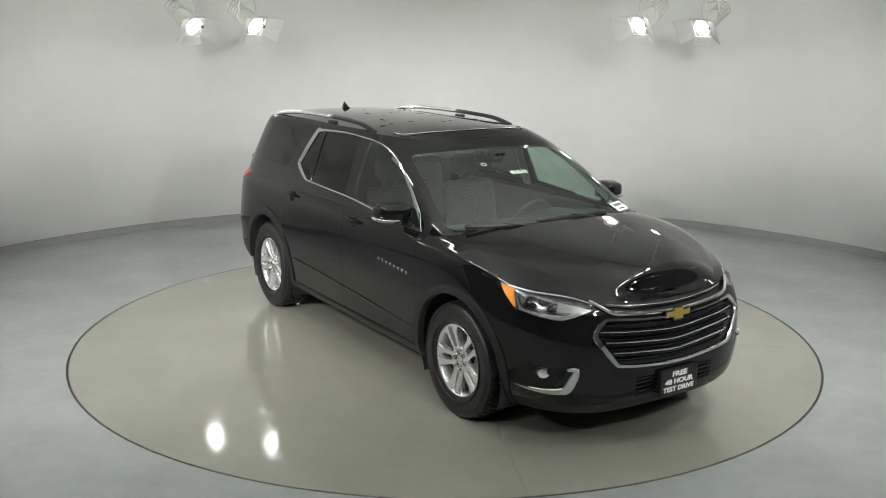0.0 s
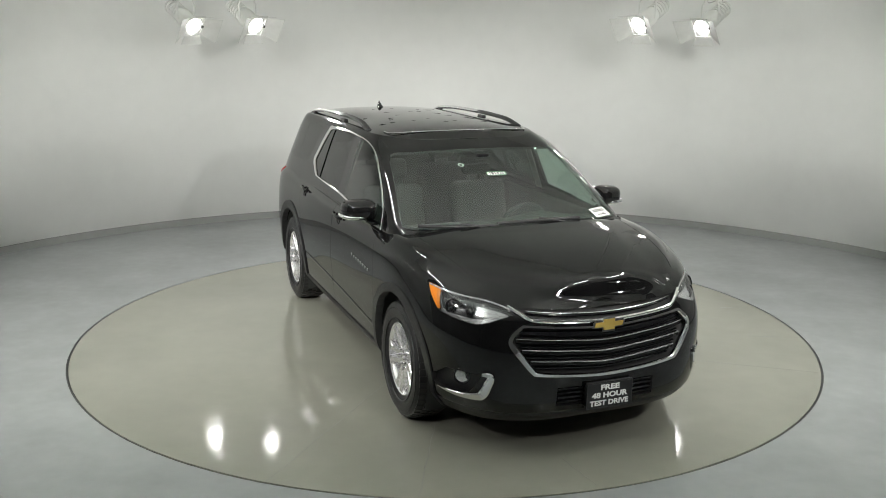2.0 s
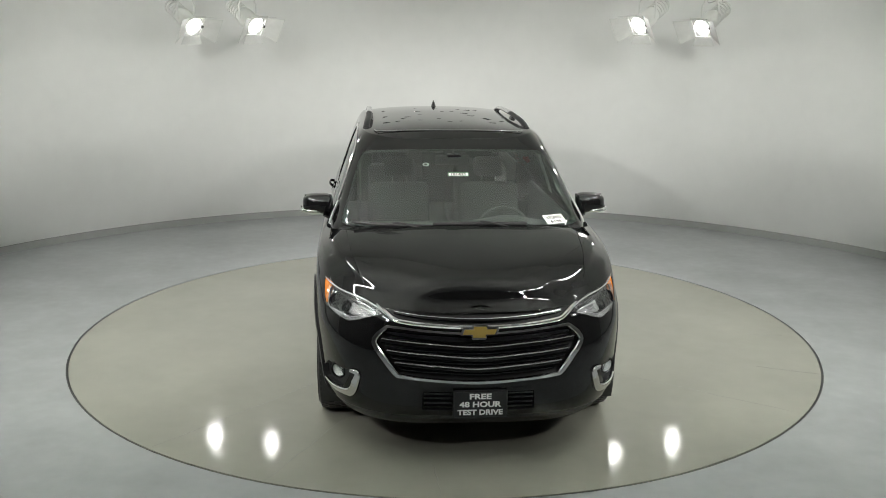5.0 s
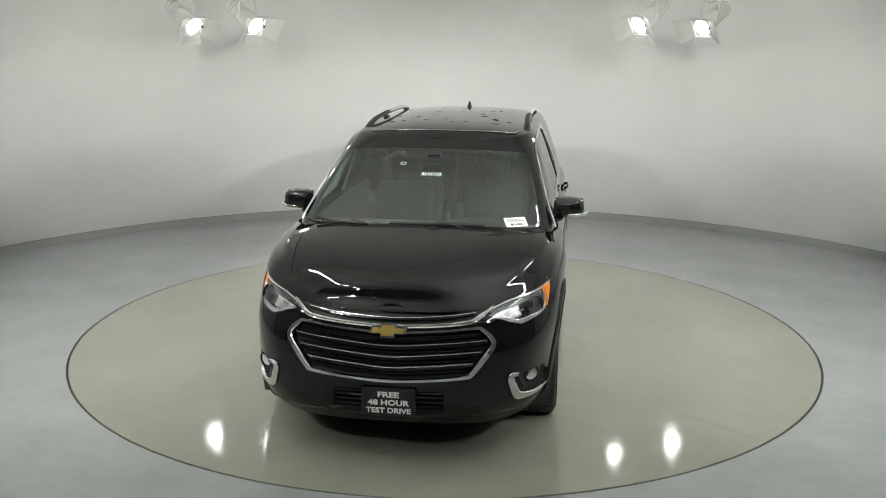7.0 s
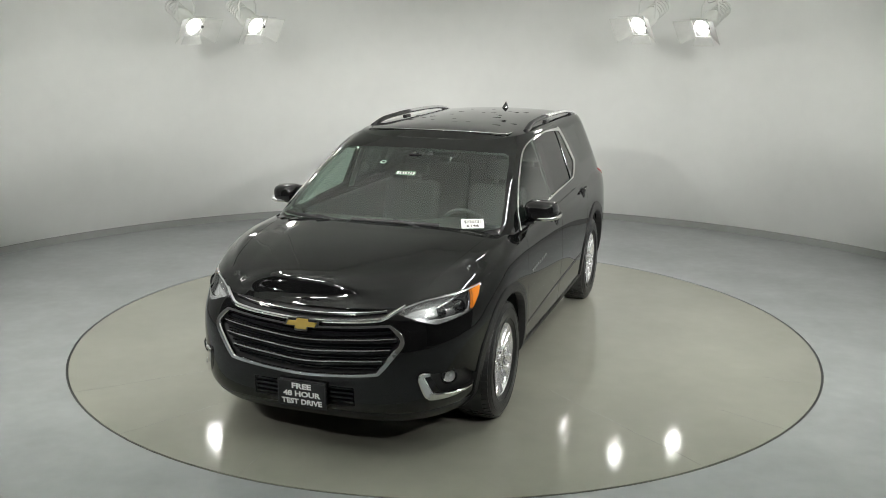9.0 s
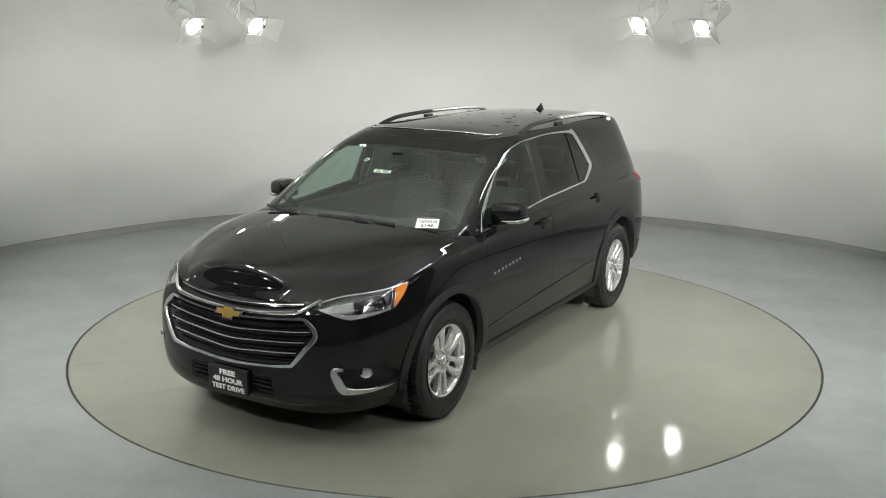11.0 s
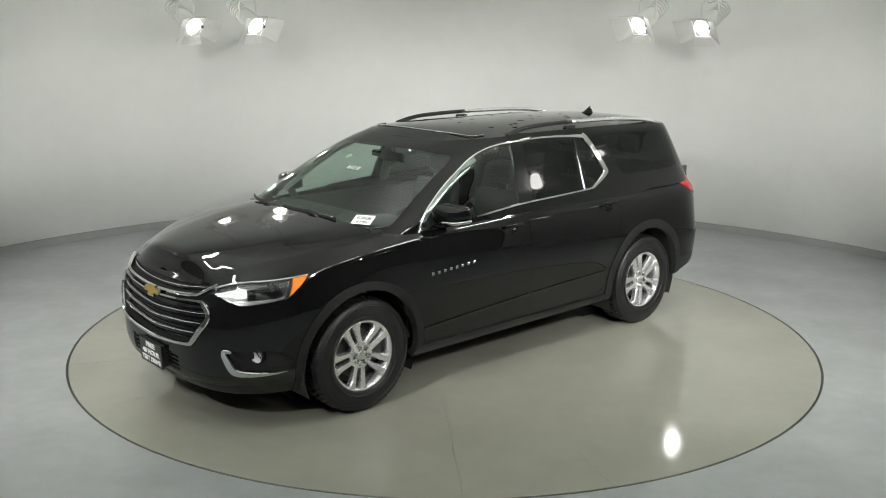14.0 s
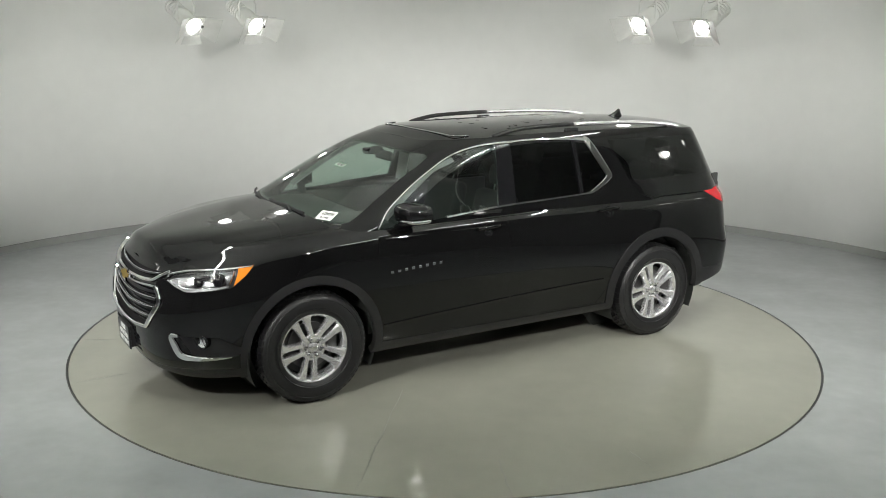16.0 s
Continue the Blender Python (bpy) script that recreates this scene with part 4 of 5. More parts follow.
def build_nose_details():
    build_emblem()
    build_plate()
    for z in (0.37, 0.40, 0.43, 0.458):
        nose_band("intake_slat", [(-0.318, z, 0.007), (0.0, z - 0.002, 0.007), (0.318, z, 0.007)], GLOSS_BLACK, car, 0.010, lift=-0.018)
    for sy, s in ((1, "left"), (-1, "right")):
        # fog lamp and its chrome hook
        p, n = nose_at(0.828 * sy, 0.514, -0.018)
        fog = new("fog_lamp")
        fog.parent = car
        fog["label"] = "round clear fog lamp in black bezel"
        fog.matrix_basis = frame_of(p, (n + Vector((1.0, 0, 0))).normalized())
        part("bezel", lathe(bmesh.new(), [(0.051, -0.03), (0.051, 0.010), (0.048, 0.014), (0.043, 0.012), (0.043, -0.03)], 32, "Z", closed=True), GLOSS_BLACK, fog, smooth=True)
        part("reflector_bowl", lathe(bmesh.new(), [(0.012, -0.004), (0.03, -0.002), (0.042, 0.004), (0.043, -0.026)], 14, "Z"), FOG_SILVER, fog, "faceted bright reflector")
        part("bulb_shield", lathe(bmesh.new(), [(0.017, -0.012), (0.015, -0.004), (0.010, 0.000), (0.004, 0.002)], 20, "Z"), FOG_SILVER, fog, smooth=True)
        part("lens", lathe(bmesh.new(), [(0.0425, 0.004), (0.036, 0.009), (0.02, 0.013), (0.004, 0.014)], 32, "Z"), LENS, fog, "clear glass lens", smooth=True)
        nose_band("fog_trim", [(0.738 * sy, 0.556, 0.010), (0.698 * sy, 0.548, 0.018), (0.711 * sy, 0.490, 0.026), (0.738 * sy, 0.420, 0.026), (0.80 * sy, 0.402, 0.018), (0.86 * sy, 0.402, 0.010), (0.893 * sy, 0.410, 0.003)], CHROME, car, 0.014, lift=0.002, label="hooked chrome fog lamp trim")
        # projector and dark mask inside the headlight
        head = HEADS[s]
        for x, z, r in ((2.155, 0.918, 0.040), (2.27, 0.905, 0.028)):
            q, n = flank_at(x, z, sy, lift=-0.026)
            pod = part("projector", lathe(bmesh.new(), [(r * 1.25, -0.02), (r * 1.25, 0.014), (r * 1.05, 0.020), (r, 0.008), (r * 0.75, 0.018), (r * 0.3, 0.026), (0.002, 0.027)], 28, "Z"), GLOSS_BLACK, head, "dark projector lens", smooth=True)
            pod.matrix_basis = frame_of(q, (n + Vector((0.8, 0, 0))).normalized())
        rows = []
        for x, z, w in smooth_line([(2.36, 0.862, 0.006), (2.25, 0.866, 0.008), (2.12, 0.880, 0.007), (2.08, 0.915, 0.005), (2.05, 0.975, 0.004)], 6):
            q, n = flank_at(x, z, sy, lift=-0.012)
            rows.append((q, n, w))
        part("light_guide", ribbon(bmesh.new(), rows, 0.006), CHROME, head, "bright light guide")
        rows = []
        for x, z, w in smooth_line([(2.412, 0.900, 0.006), (2.38, 0.872, 0.016), (2.33, 0.854, 0.015), (2.21, 0.863, 0.011), (2.095, 0.880, 0.007)], 6):
            q, n = flank_at(x, z, sy, lift=-0.010)
            rows.append((q, n, w))
        part("chrome_lip", ribbon(bmesh.new(), rows, 0.006), SILVER, head, "bright lower lip")
        rows = []
        for x, z, w in smooth_line([(2.405, 0.905, 0.008), (2.37, 0.905, 0.024), (2.32, 0.908, 0.032), (2.285, 0.915, 0.030)], 6):
            q, n = flank_at(x, z, sy, lift=-0.022)
            rows.append((q, n, w))
        part("inner_reflector", ribbon(bmesh.new(), rows, 0.004), SILVER, head, "bright silver inner reflector")
        rows = []
        for x, z, w in smooth_line([(2.40, 0.918, 0.003), (2.385, 0.936, 0.004), (2.285, 0.967, 0.004), (2.10, 0.985, 0.005), (1.935, 1.004, 0.004)], 6):
            q, n = flank_at(x, z, sy, lift=-0.002)
            rows.append((q, n, w))
        part("chrome_brow", ribbon(bmesh.new(), rows, 0.004), SILVER, head, "bright upper edge")
        rows = []
        for x, z, w in smooth_line([(2.25, 0.935, 0.010), (2.18, 0.932, 0.026), (2.125, 0.928, 0.030)], 6):
            q, n = flank_at(x, z, sy, lift=-0.026)
            rows.append((q, n, w))
        part("dark_mask", ribbon(bmesh.new(), rows, 0.006), GLOSS_BLACK, head, "black inner mask")


build_nose_details()


# ---------------------------------------------------------------- flanks
def build_flank(sy, s):
    rows = []
    wide = {14: 0.031, 13: 0.031, 15: 0.027, 16: 0.020, 12: 0.018, 11: 0.011, 17: 0.013}
    pts = [(x, z, wide.get(k, 0.0065 if k < 9 else 0.008)) for k, (x, z) in enumerate(DLO[:-1])]
    for x, z, w in smooth_line(pts, 4):
        p, n = flank_at(x, z, sy, True, 0.001)
        rows.append((p, n, w))
    part("window_chrome", ribbon(bmesh.new(), rows, 0.009), CHROME, car, "polished chrome window surround")
    # slim divider of the rear door glass
    rows = []
    for z in np.linspace(1.258, 1.672, 9):
        p, n = flank_at(-0.762 - 0.01 * (z - 1.2), z, sy, True, 0.001)
        rows.append((p, n, 0.014))
    part("glass_divider", ribbon(bmesh.new(), rows, 0.006), GLOSS_BLACK, car)
    # door handles in their cups
    for name, xc, z in (("front_door", 0.155, 1.082), ("rear_door", -0.985, 1.112)):
        door = DOORS[(name, s)]
        p, n = flank_at(xc, z, sy)
        cup = part("handle_cup", lathe(bmesh.new(), [(0.048, 0.0005), (0.044, 0.003), (0.030, -0.003), (0.004, -0.006)], 24, "Z"), GLOSS_BLACK, door, smooth=True)
        cup.matrix_basis = frame_of(p, n) @ pose(0.0, -0.004, 0)
        pts = []
        for a in np.linspace(-0.105, 0.105, 13):
            q, n = flank_at(xc + a, z + 0.012 - 0.045 * a, sy, lift=0.008 + 0.030 * (1 - (abs(a) / 0.105) ** 4))
            pts.append(q)
        part("door_handle", tube(bmesh.new(), pts, (0.008, 0.013), 10), PAINT, door, "gloss black door handle", smooth=True)
    # badge: eight short chrome bars in place of letters
    for k in range(8):
        x = 0.965 - k * 0.0555
        p, n = flank_at(x - 0.004, 0.862 + 0.0035 * k, sy)
        b = part("badge_bar", box(bmesh.new(), -0.012, 0.012, -0.010, 0.010, -0.002, 0.004, 0.002, 1), CHROME, DOORS[("front_door", s)], "small chrome badge bar")
        b.matrix_basis = frame_of(p, n)
    # raised moulding on the lower doors
    for name, x0, x1 in (("front_door", 1.02, -0.03), ("rear_door", -0.055, -0.955)):
        rows = []
        for x in np.linspace(x0, x1, 18):
            p, n = flank_at(x, 0.475 + 0.09 * (1 - ((x + 1.0) / 2.05) ** 1.6 if x > -1 else 1), sy, lift=-0.001)
            rows.append((p, n, 0.012))
        part("door_crease", ribbon(bmesh.new(), rows, 0.005, chamfer=0.8), PAINT, DOORS[(name, s)])
    # mirror
    mirror = new("door_mirror")
    mirror.parent = car
    mirror["label"] = "gloss black door mirror with chrome strip"
    mirror.matrix_basis = pose(0.80, 1.005 * sy, 1.262)
    bm = bmesh.new()
    bmesh.ops.create_uvsphere(bm, u_segments=32, v_segments=20, radius=1)
    for v in bm.verts:
        f = lambda c, e: math.copysign(abs(c) ** e, c)
        x, y, z = f(v.co.x, 0.75), f(v.co.y, 0.55), f(v.co.z, 0.6)
        x = max(x, -0.45)
        v.co = (x * 0.115, y * sy * 0.112, z * 0.069 * (1 - 0.12 * y))
        v.co.x -= 0.035 * (y + 0.3)
    for f in bm.faces:
        f.smooth = True
    part("mirror_housing", bm, PAINT, mirror)
    pts = [(0.088, -0.03 * sy, -0.046), (0.088, 0.03 * sy, -0.047), (0.070, 0.075 * sy, -0.046), (0.035, 0.112 * sy, -0.043), (-0.02, 0.128 * sy, -0.040), (-0.06, 0.126 * sy, -0.038)]
    part("mirror_chrome", tube(bmesh.new(), smooth_line(pts, 5), (0.009, 0.013), 8), CHROME, mirror, "chrome turn-signal strip", smooth=True)
    part("mirror_arm", tube(bmesh.new(), [(0.06, -0.17 * sy, -0.14), (0.05, -0.12 * sy, -0.10), (0.03, -0.05 * sy, -0.07)], (0.035, 0.022), 12), GLOSS_BLACK, mirror, smooth=True)
    bm = box(bmesh.new(), -0.058, -0.053, -0.10, 0.10, -0.058, 0.058, 0.002, 1)
    part("mirror_glass", bm, CHROME, mirror)
    # roof rail: a black front half and a bright rear half
    line = [(-0.08, 0.655, 1.716), (-0.20, 0.650, 1.744), (-0.34, 0.642, 1.764), (-0.60, 0.635, 1.774), (-0.85, 0.633, 1.777), (-1.3, 0.633, 1.772), (-1.6, 0.635, 1.760), (-1.85, 0.640, 1.738), (-1.98, 0.645, 1.712)]
    full = smooth_line([(x, y * sy, z) for x, y, z in line], 5)
    rail = new("roof_rail")
    rail.parent = car
    rail["label"] = "roof rail, black front and silver rear half"
    cut = min(range(len(full)), key=lambda k: abs(full[k][0] + 0.82))
    part("rail_front", tube(bmesh.new(), full[:cut + 1], (0.026, 0.017), 12), TRIM, rail, smooth=True)
    part("rail_rear", tube(bmesh.new(), full[cut:], (0.026, 0.017), 12), ALLOY, rail, "satin silver rail", smooth=True)
    for x in (-0.17, -0.83, -1.90):
        part("rail_foot", box(bmesh.new(), x - 0.06, x + 0.06, 0.645 * sy - 0.018, 0.645 * sy + 0.018, 1.69, 1.750 if x > -0.9 and x < -0.5 else 1.728, 0.008), TRIM, rail)
    # wheel-well liners
    for sx in (1, -1):
        bm = bmesh.new()
        R = 0.468
        rows = []
        for a in np.linspace(-25, 205, 30):
            c, sn = math.cos(radians(a)), math.sin(radians(a))
            rows.append([bm.verts.new((HUB_X * sx + R * c, y * sy, HUB_Z + R * sn)) for y in (0.5, 0.70, 0.935)])
        for A, B in zip(rows, rows[1:]):
            for k in range(2):
                bm.faces.new((A[k], B[k], B[k + 1], A[k + 1]))
        part("wheel_liner", bm, GAP_DARK, car)
        bm = bmesh.new()
        bm.faces.new([bm.verts.new((HUB_X * sx + R * math.cos(a), 0.5 * sy, HUB_Z + R * math.sin(a))) for a in np.linspace(0, 2 * math.pi, 30, endpoint=False)])
        part("wheel_liner", bm, GAP_DARK, car)


for sy, s in ((1, "left"), (-1, "right")):
    build_flank(sy, s)


# ---------------------------------------------------------------- roof, cowl, glass furniture
def build_top():
    # shark-fin antenna
    bm = bmesh.new()
    rows = []
    for x, h, w in ((-1.74, 0.004, 0.010), (-1.79, 0.022, 0.026), (-1.84, 0.048, 0.028), (-1.865, 0.066, 0.024), (-1.885, 0.062, 0.020), (-1.90, 0.0, 0.024)):
        rows.append([bm.verts.new((x, y, 1.752 + z)) for y, z in ((-w, -0.01), (-w * 0.6, h * 0.55), (0, h), (w * 0.6, h * 0.55), (w, -0.01))])
    for A, B in zip(rows, rows[1:]):
        for k in range(4):
            bm.faces.new((A[k], B[k], B[k + 1], A[k + 1]))
    bmesh.ops.recalc_face_normals(bm, faces=bm.faces[:])
    part("antenna_fin", bm, PAINT, car, smooth=True)
    # cowl panel below the windshield
    rows = []
    for y in np.linspace(-0.80, 0.80, 41):
        rows.append((Vector((upper_x(y, 1.19) - 0.01, y, 1.184)), Vector((0.35, 0, 1)), 0.055))
    part("cowl_panel", ribbon(bmesh.new(), rows, 0.006, chamfer=0.1), TRIM, car, "matte black cowl panel")
    # wipers
    for pts, arm in (([(-0.735, 1.206), (-0.50, 1.200), (-0.20, 1.192)], [(-0.30, 1.18), (-0.40, 1.20), (-0.47, 1.205)]),
                     ([(-0.20, 1.204), (0.10, 1.206), (0.44, 1.205)], [(0.33, 1.178), (0.22, 1.20), (0.12, 1.212)])):
        wiper = new("wiper")
        wiper.parent = car
        line = [screen_at(y, z, 0.022)[0] for y, z in smooth_line(pts, 6)]
        part("wiper_blade", tube(bmesh.new(), line, (0.008, 0.012), 8), TRIM, wiper)
        line = [screen_at(y, z, 0.034)[0] for y, z in smooth_line(arm, 6)]
        part("wiper_arm", tube(bmesh.new(), line, (0.009, 0.007), 8), TRIM, wiper)
    # stickers on the windshield
    p, n = screen_at(0.012, 1.483, 0.004)
    st = new("stock_sticker")
    st.parent = car
    st["label"] = "small white sticker with green edge and number"
    st.matrix_basis = frame_of(p, n)
    part("sticker_paper", box(bmesh.new(), -0.075, 0.075, -0.023, 0.023, -0.001, 0.0), PAPER, st)
    bm = bmesh.new()
    for b in ((-0.075, 0.075, 0.0165, 0.023), (-0.075, 0.075, -0.023, -0.0165), (-0.075, -0.069, -0.0165, 0.0165), (0.069, 0.075, -0.0165, 0.0165)):
        box(bm, *b, -0.0005, 0.001)
    part("sticker_edge", bm, GREEN_INK, st)
    lettering("sticker_number", "181425", 0.040, INK, st, pose(0, 0, 0.001), 0.0005, wide=1.0)
    p, n = screen_at(0.648, 1.228, 0.004)
    st = new("barcode_sticker")
    st.parent = car
    st["label"] = "white paper sticker with barcode and number"
    n2 = Vector(n)
    st.matrix_basis = frame_of(p, n2) @ pose(0, 0, 0.004, 0, 0, 2)
    part("sticker_paper", box(bmesh.new(), -0.076, 0.076, -0.048, 0.048, -0.001, 0.0, 0.0), PAPER, st)
    for k in range(21):
        w = 0.0013 + 0.0012 * ((k * 7) % 3)
        x = -0.058 + k * 0.0058
        part("barcode_bar", box(bmesh.new(), x - w / 2, x + w / 2, 0.002, 0.034, 0.0, 0.0008), INK, st)
    lettering("sticker_number", "6146", 0.036, INK, st, pose(0, -0.024, 0.0008), 0.0005, wide=1.2)
    p, n = screen_at(-0.216, 1.544, -0.004)
    decal = part("round_decal", lathe(bmesh.new(), [(0.024, 0), (0.024, 0.001), (0.012, 0.001), (0.012, 0)], 24, "Z", closed=True), PAPER, car, "small round white windshield decal")
    decal.matrix_basis = frame_of(p, n)
    # low paint-coloured domes scattered over the roof
    rng = random.Random(5)
    for k in range(26):
        x, y = rng.uniform(-1.5, -0.15), rng.uniform(-0.5, 0.5)
        z = roof_z(x) - (roof_z(x) - roof_edge_z(x)) * (abs(y) / 0.69) ** 2.4
        bm = bmesh.new()
        a, b = rng.uniform(0.012, 0.03), rng.uniform(0.02, 0.05)
        lathe(bm, [(1.0, -0.001), (0.7, 0.0012), (0.1, 0.0018)], 14, "Z")
        dome = part("roof_dome", bm, PAINT, car, smooth=True)
        dome.matrix_basis = pose(x, y, z, 0, 0, rng.uniform(-30, 30)) @ Matrix.Diagonal((a, b, 1, 1))


build_top()


# ---------------------------------------------------------------- wheels
def build_wheel(m):
    wheel = new("wheel")
    wheel.parent = car
    wheel.matrix_basis = m
    R = 0.393
    bm = lathe(bmesh.new(), [(0.232, 0.085), (0.238, 0.100), (0.255, 0.112), (0.30, 0.124), (0.335, 0.124), (0.362, 0.116), (0.378, 0.103), (0.384, 0.085), (0.385, 0.0), (0.384, -0.085),
                             (0.375, -0.108), (0.335, -0.124), (0.28, -0.118), (0.232, -0.09)], 72, "Y", closed=True)
    for f in bm.faces:
        f.smooth = True
    # tread blocks in five rows, the outer ones reaching over the shoulder
    blk = bmesh.new()
    for j, (y0, y1) in enumerate(((-0.108, -0.066), (-0.060, -0.023), (-0.017, 0.017), (0.023, 0.060), (0.066, 0.108))):
        for k in range(54):
            a = 2 * math.pi * (k + 0.5 * (j % 2)) / 54
            ring = []
            for rr in (0.374, R):
                for da, yy in ((-0.042, y0), (0.042, y0), (0.042, y1), (-0.042, y1)):
                    rr2 = rr - (0.012 if abs(yy) > 0.1 else 0)
                    sh = 0.018 * (yy / 0.1)
                    ring.append(blk.verts.new((rr2 * math.cos(a + da + sh), yy, rr2 * math.sin(a + da + sh))))
            for f in ((4, 5, 6, 7), (0, 1, 5, 4), (1, 2, 6, 5), (2, 3, 7, 6), (3, 0, 4, 7)):
                blk.faces.new([ring[i] for i in f])
    bmesh.ops.recalc_face_normals(blk, faces=blk.faces[:])
    merge(bm, blk)
    tyre = part("tyre", bm, RUBBER, wheel, "black all-season tyre")
    # sidewall rings of raised rubber
    for r in (0.275, 0.345):
        part("sidewall_ring", lathe(bmesh.new(), [(r - 0.004, 0.115), (r - 0.002, 0.1262), (r + 0.002, 0.1262), (r + 0.004, 0.115)], 72, "Y", closed=True), RUBBER, tyre, smooth=True)
    rim = part("rim", lathe(bmesh.new(), [(0.218, -0.08), (0.214, 0.04), (0.219, 0.080), (0.226, 0.094), (0.236, 0.106), (0.243, 0.107), (0.244, 0.095), (0.232, 0.08), (0.228, -0.085)], 72, "Y", closed=True), ALLOY, wheel,
               "bright silver alloy rim", smooth=True)
    for k in range(5):
        for sg in (-1, 1):
            phi = radians(65 + 72 * k)
            bm = bmesh.new()
            secs = []
            for r, da, w, y in ((0.045, 24, 0.019, 0.082), (0.085, 19.5, 0.0175, 0.086), (0.13, 15.0, 0.0185, 0.092), (0.18, 12.2, 0.0215, 0.098), (0.210, 11.8, 0.028, 0.102), (0.230, 12.8, 0.040, 0.103)):
                a = phi + sg * radians(da)
                c, sn = math.cos(a), math.sin(a)
                sec = []
                for o, h in ((-w * 1.1, -0.040), (-w, -0.014), (-w * 0.62, -0.001), (w * 0.80, 0.002), (w, -0.006), (w * 1.1, -0.040)):
                    sec.append(bm.verts.new((r * c - o * sn, y + h, r * sn + o * c)))
                secs.append(sec)
            for A, B in zip(secs, secs[1:]):
                for i in range(6):
                    bm.faces.new((A[i], A[(i + 1) % 6], B[(i + 1) % 6], B[i]))
            bm.faces.new(secs[0]), bm.faces.new(secs[-1])
            bmesh.ops.recalc_face_normals(bm, faces=bm.faces[:])
            part("spoke", bm, ALLOY, rim)
    part("hub_face", lathe(bmesh.new(), [(0.094, 0.045), (0.096, 0.074), (0.088, 0.085), (0.074, 0.083), (0.055, 0.079), (0.036, 0.078), (0.004, 0.078)], 40, "Y"), ALLOY, rim, smooth=True)
    part("centre_cap", lathe(bmesh.new(), [(0.034, 0.07), (0.034, 0.086), (0.029, 0.090), (0.004, 0.092)], 32, "Y"), ALLOY, rim, smooth=True)
    bm = prism(bmesh.new(), [(-0.024, -0.004), (-0.010, -0.004), (-0.010, -0.009), (0.008, -0.009), (0.008, -0.004), (0.022, -0.004), (0.024, 0.004), (0.010, 0.004), (0.010, 0.009), (-0.008, 0.009), (-0.008, 0.004), (-0.022, 0.004)],
               lambda a, b, h: (-a, h, b), 0.002, 0.0915)
    part("cap_badge", bm, CHROME, rim, "small chrome badge")
    for k in range(6):
        a = radians(10 + 60 * k)
        # a flat dark disc gives the shade of the pocket round each nut
        pocket = part("lug_shade", lathe(bmesh.new(), [(0.0215, -0.004), (0.0215, 0.0035), (0.019, 0.004), (0.004, 0.0035)], 16, "Y"), GAP_DARK, rim, "dark disc for the shade in a lug nut pocket")
        pocket.matrix_basis = pose(0.060 * math.cos(a), 0.078, 0.060 * math.sin(a))
        nut = part("lug_nut", lathe(bmesh.new(), [(0.0145, 0.0), (0.0145, 0.006), (0.011, 0.008), (0.0105, 0.022), (0.007, 0.026), (0.002, 0.027)], 6, "Y"), CHROME, rim, "dark chrome lug nut")
        nut.matrix_basis = pose(0.060 * math.cos(a), 0.081, 0.060 * math.sin(a))
    part("brake_disc", lathe(bmesh.new(), [(0.165, 0.0), (0.165, 0.022), (0.085, 0.022), (0.08, 0.05), (0.01, 0.05)], 48, "Y"), DARK_METAL, wheel, "grey steel brake disc", smooth=False)
    bm = bmesh.new()
    lathe(bm, [(0.205, -0.06), (0.205, 0.005), (0.02, 0.005)], 48, "Y")
    part("brake_shield", bm, GAP_DARK, wheel)
    bm = box(bmesh.new(), -0.19, -0.115, -0.02, 0.055, -0.075, 0.075, 0.012)
    part("brake_caliper", bm, DARK_METAL, wheel, "grey brake caliper")
    return wheel


for sx in (1, -1):
    build_wheel(pose(sx * HUB_X, 0.842, 0.388))
    build_wheel(pose(sx * HUB_X, -0.842, 0.388, 0, 0, 180))


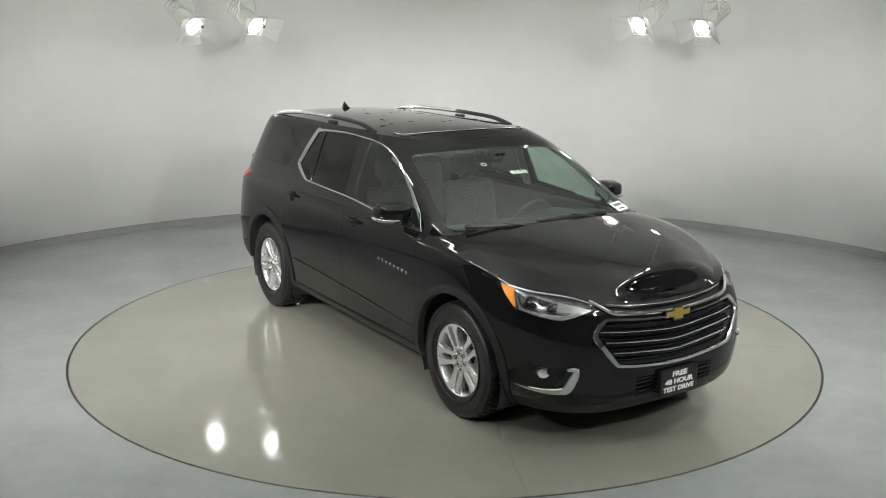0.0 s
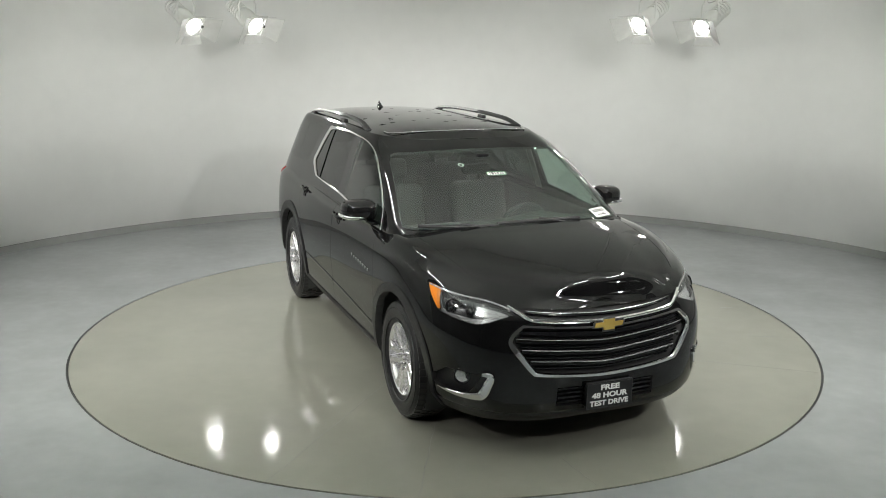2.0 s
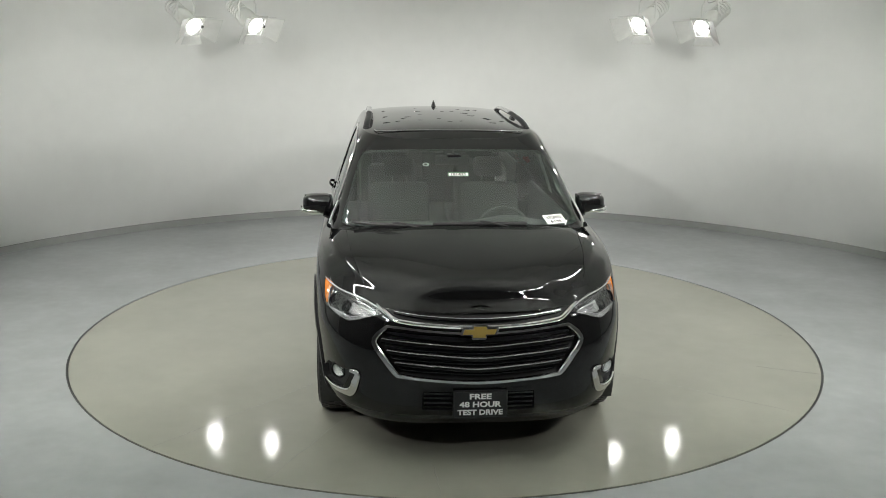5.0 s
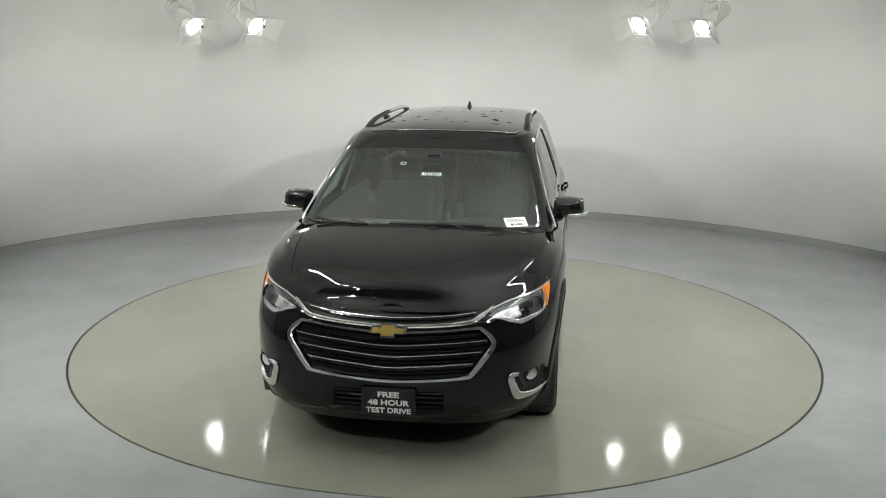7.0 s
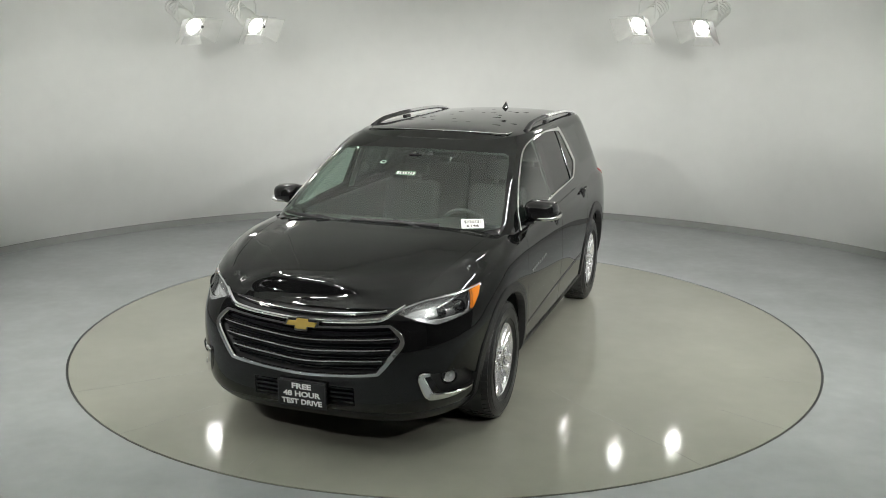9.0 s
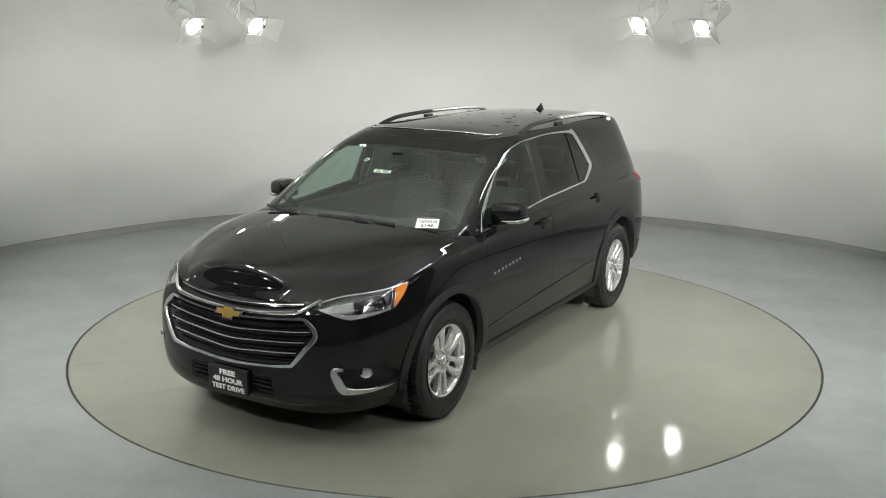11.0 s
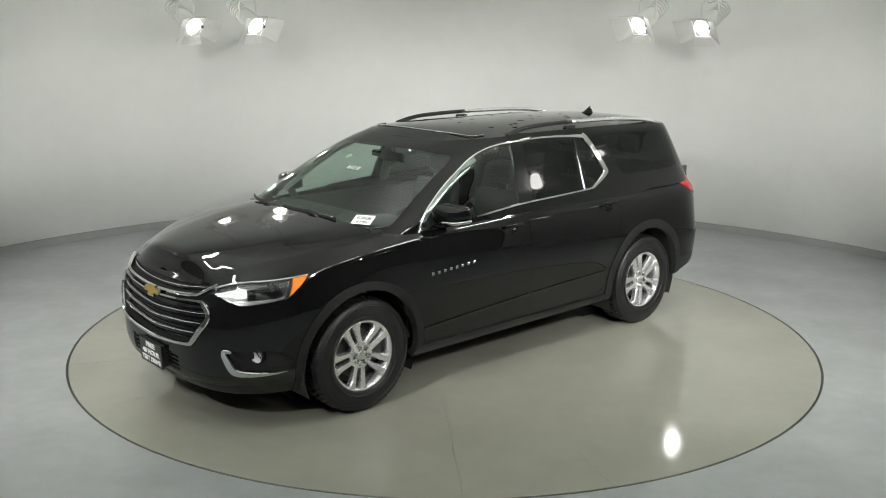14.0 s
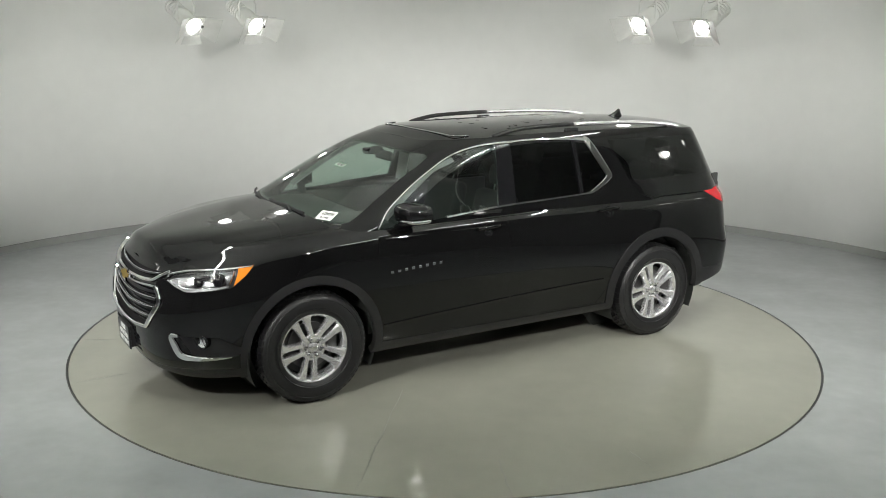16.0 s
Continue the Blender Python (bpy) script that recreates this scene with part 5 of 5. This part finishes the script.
# ---------------------------------------------------------------- underside and cabin
def build_cabin():
    bm = box(bmesh.new(), -2.35, 2.25, -0.62, 0.62, 0.30, 0.42, 0.03)
    part("underbody", bm, GAP_DARK, car)
    bm = box(bmesh.new(), -1.02, 1.02, -0.90, 0.90, 0.30, 0.40, 0.02)
    part("cabin_floor", bm, GAP_DARK, car)
    bm = box(bmesh.new(), 1.02, 1.10, -0.88, 0.88, 0.40, 1.05, 0.01)
    part("firewall", bm, GAP_DARK, car)
    bm = box(bmesh.new(), -2.4, -1.02, -0.80, 0.80, 0.62, 0.70, 0.02)
    part("cargo_floor", bm, DASH, car)
    for sy in (1, -1):
        part("cargo_trim", box(bmesh.new(), -2.40, -1.10, 0.74 * sy - 0.01, 0.74 * sy + 0.01, 0.70, 1.30, 0.008), DASH, car, "dark plastic cargo side trim")
    part("tailgate_trim", box(bmesh.new(), -2.42, -2.40, -0.74, 0.74, 0.70, 1.22, 0.008), DASH, car, "dark plastic tailgate trim")
    # dashboard: a rolled top with a hood over the dials
    bm = bmesh.new()
    rows = []
    for y in np.linspace(-0.80, 0.80, 25):
        bump = 0.045 * math.exp(-((y - 0.38) / 0.18) ** 2)
        rows.append([bm.verts.new((x, y, z)) for x, z in ((1.28, 1.12), (1.10, 1.145), (0.85, 1.135 + bump), (0.74, 1.10 + bump), (0.70, 1.02), (0.78, 0.80), (0.95, 0.5))])
    for A, B in zip(rows, rows[1:]):
        for k in range(6):
            bm.faces.new((A[k], B[k], B[k + 1], A[k + 1]))
    part("dashboard", bm, DASH, car, "dark grey moulded dashboard", smooth=True)
    wheel = new("steering_wheel")
    wheel.parent = car
    wheel.matrix_basis = pose(0.60, 0.38, 1.03, 0, -66, 0)
    ring = [(0.185 * math.cos(a), 0.185 * math.sin(a), 0) for a in np.linspace(0, 2 * math.pi, 41)]
    part("wheel_ring", tube(bmesh.new(), ring, 0.015, 8, caps=False), DASH, wheel, smooth=True)
    bm = box(bmesh.new(), -0.06, 0.06, -0.07, 0.07, -0.03, 0.015, 0.015)
    box(bm, -0.018, 0.018, -0.18, 0.18, -0.012, 0.0, 0.004)
    part("wheel_boss", bm, DASH, wheel)
    # headliner follows the roof
    bm = bmesh.new()
    rows = [[bm.verts.new((x, y, roof_z(x) - 0.05 - 0.03 * (y / 0.6) ** 2)) for y in np.linspace(-0.62, 0.62, 9)] for x in np.linspace(0.36, -2.2, 14)]
    for A, B in zip(rows, rows[1:]):
        for k in range(8):
            bm.faces.new((A[k], B[k], B[k + 1], A[k + 1]))
    part("headliner", bm, HEADLINER, car, "pale grey headliner")
    mirror = part("inner_mirror", box(bmesh.new(), 0.50, 0.53, -0.13, 0.13, 1.50, 1.575, 0.012), GLOSS_BLACK, car)
    part("mirror_stalk", tube(bmesh.new(), [(0.515, 0, 1.56), (0.54, 0, 1.60), (0.62, 0, 1.60)], 0.012, 8), GLOSS_BLACK, mirror)
    part("sensor_box", box(bmesh.new(), 0.56, 0.68, -0.05, 0.05, 1.555, 1.60, 0.01), GLOSS_BLACK, car)
    # seats
    for x, ys, z in ((0.05, (-0.38, 0.38), 0.62), (-0.82, (-0.40, 0.40), 0.66), (-1.62, (-0.36, 0.36), 0.74)):
        for y in ys:
            seat = new("seat")
            seat.parent = car
            seat["label"] = "cloth seat with headrest, darkened to near black"
            seat.matrix_basis = pose(x, y, z)
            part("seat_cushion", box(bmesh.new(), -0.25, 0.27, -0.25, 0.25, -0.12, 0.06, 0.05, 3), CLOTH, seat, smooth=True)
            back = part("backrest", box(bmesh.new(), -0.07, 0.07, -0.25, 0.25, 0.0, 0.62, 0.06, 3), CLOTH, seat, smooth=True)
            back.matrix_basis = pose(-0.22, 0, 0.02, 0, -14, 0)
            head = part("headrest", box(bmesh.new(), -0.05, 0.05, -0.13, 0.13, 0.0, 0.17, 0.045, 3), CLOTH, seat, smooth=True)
            head.matrix_basis = pose(-0.385, 0, 0.665, 0, -10, 0)
            for dy in (-0.06, 0.06):
                part("headrest_post", tube(bmesh.new(), [(-0.37, dy, 0.60), (-0.385, dy, 0.68)], 0.008, 6), CHROME, seat)
    # light inner trims of the pillars
    for sy in (1, -1):
        bm = bmesh.new()
        rows = []
        for x, z in ((0.93, 1.24), (0.70, 1.41), (0.48, 1.55), (0.30, 1.61)):
            p, n = flank_at(x + 0.03, z, sy, True, -0.035)
            rows.append((p, n, 0.035))
        part("pillar_trim", ribbon(bm, rows, 0.006), HEADLINER, car, "pale grey inner pillar trim")
        rows = []
        for z in np.linspace(1.20, 1.66, 6):
            p, n = flank_at(-0.10, z, sy, True, -0.035)
            rows.append((p, n, 0.05))
        part("pillar_trim", ribbon(bmesh.new(), rows, 0.006), HEADLINER, car, "pale grey inner pillar trim")
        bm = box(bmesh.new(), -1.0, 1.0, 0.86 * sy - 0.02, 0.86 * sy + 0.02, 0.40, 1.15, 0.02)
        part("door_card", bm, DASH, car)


build_cabin()


def motions():
    """The turntable turns evenly and carries the car."""
    rows_t, rows_c = [], []
    for k in range(33):
        t = k * 0.5
        a = HEADING + TURN * t
        c, s = math.cos(radians(a)), math.sin(radians(a))
        rows_t.append((t, pose(0, 0, 0, 0, 0, TURN * t)))
        rows_c.append((t, pose(c * CAR_FWD - s * CAR_SIDE, s * CAR_FWD + c * CAR_SIDE, 0, 0, 0, a)))
    walk(turntable, rows_t)
    walk(car, rows_c)


motions()
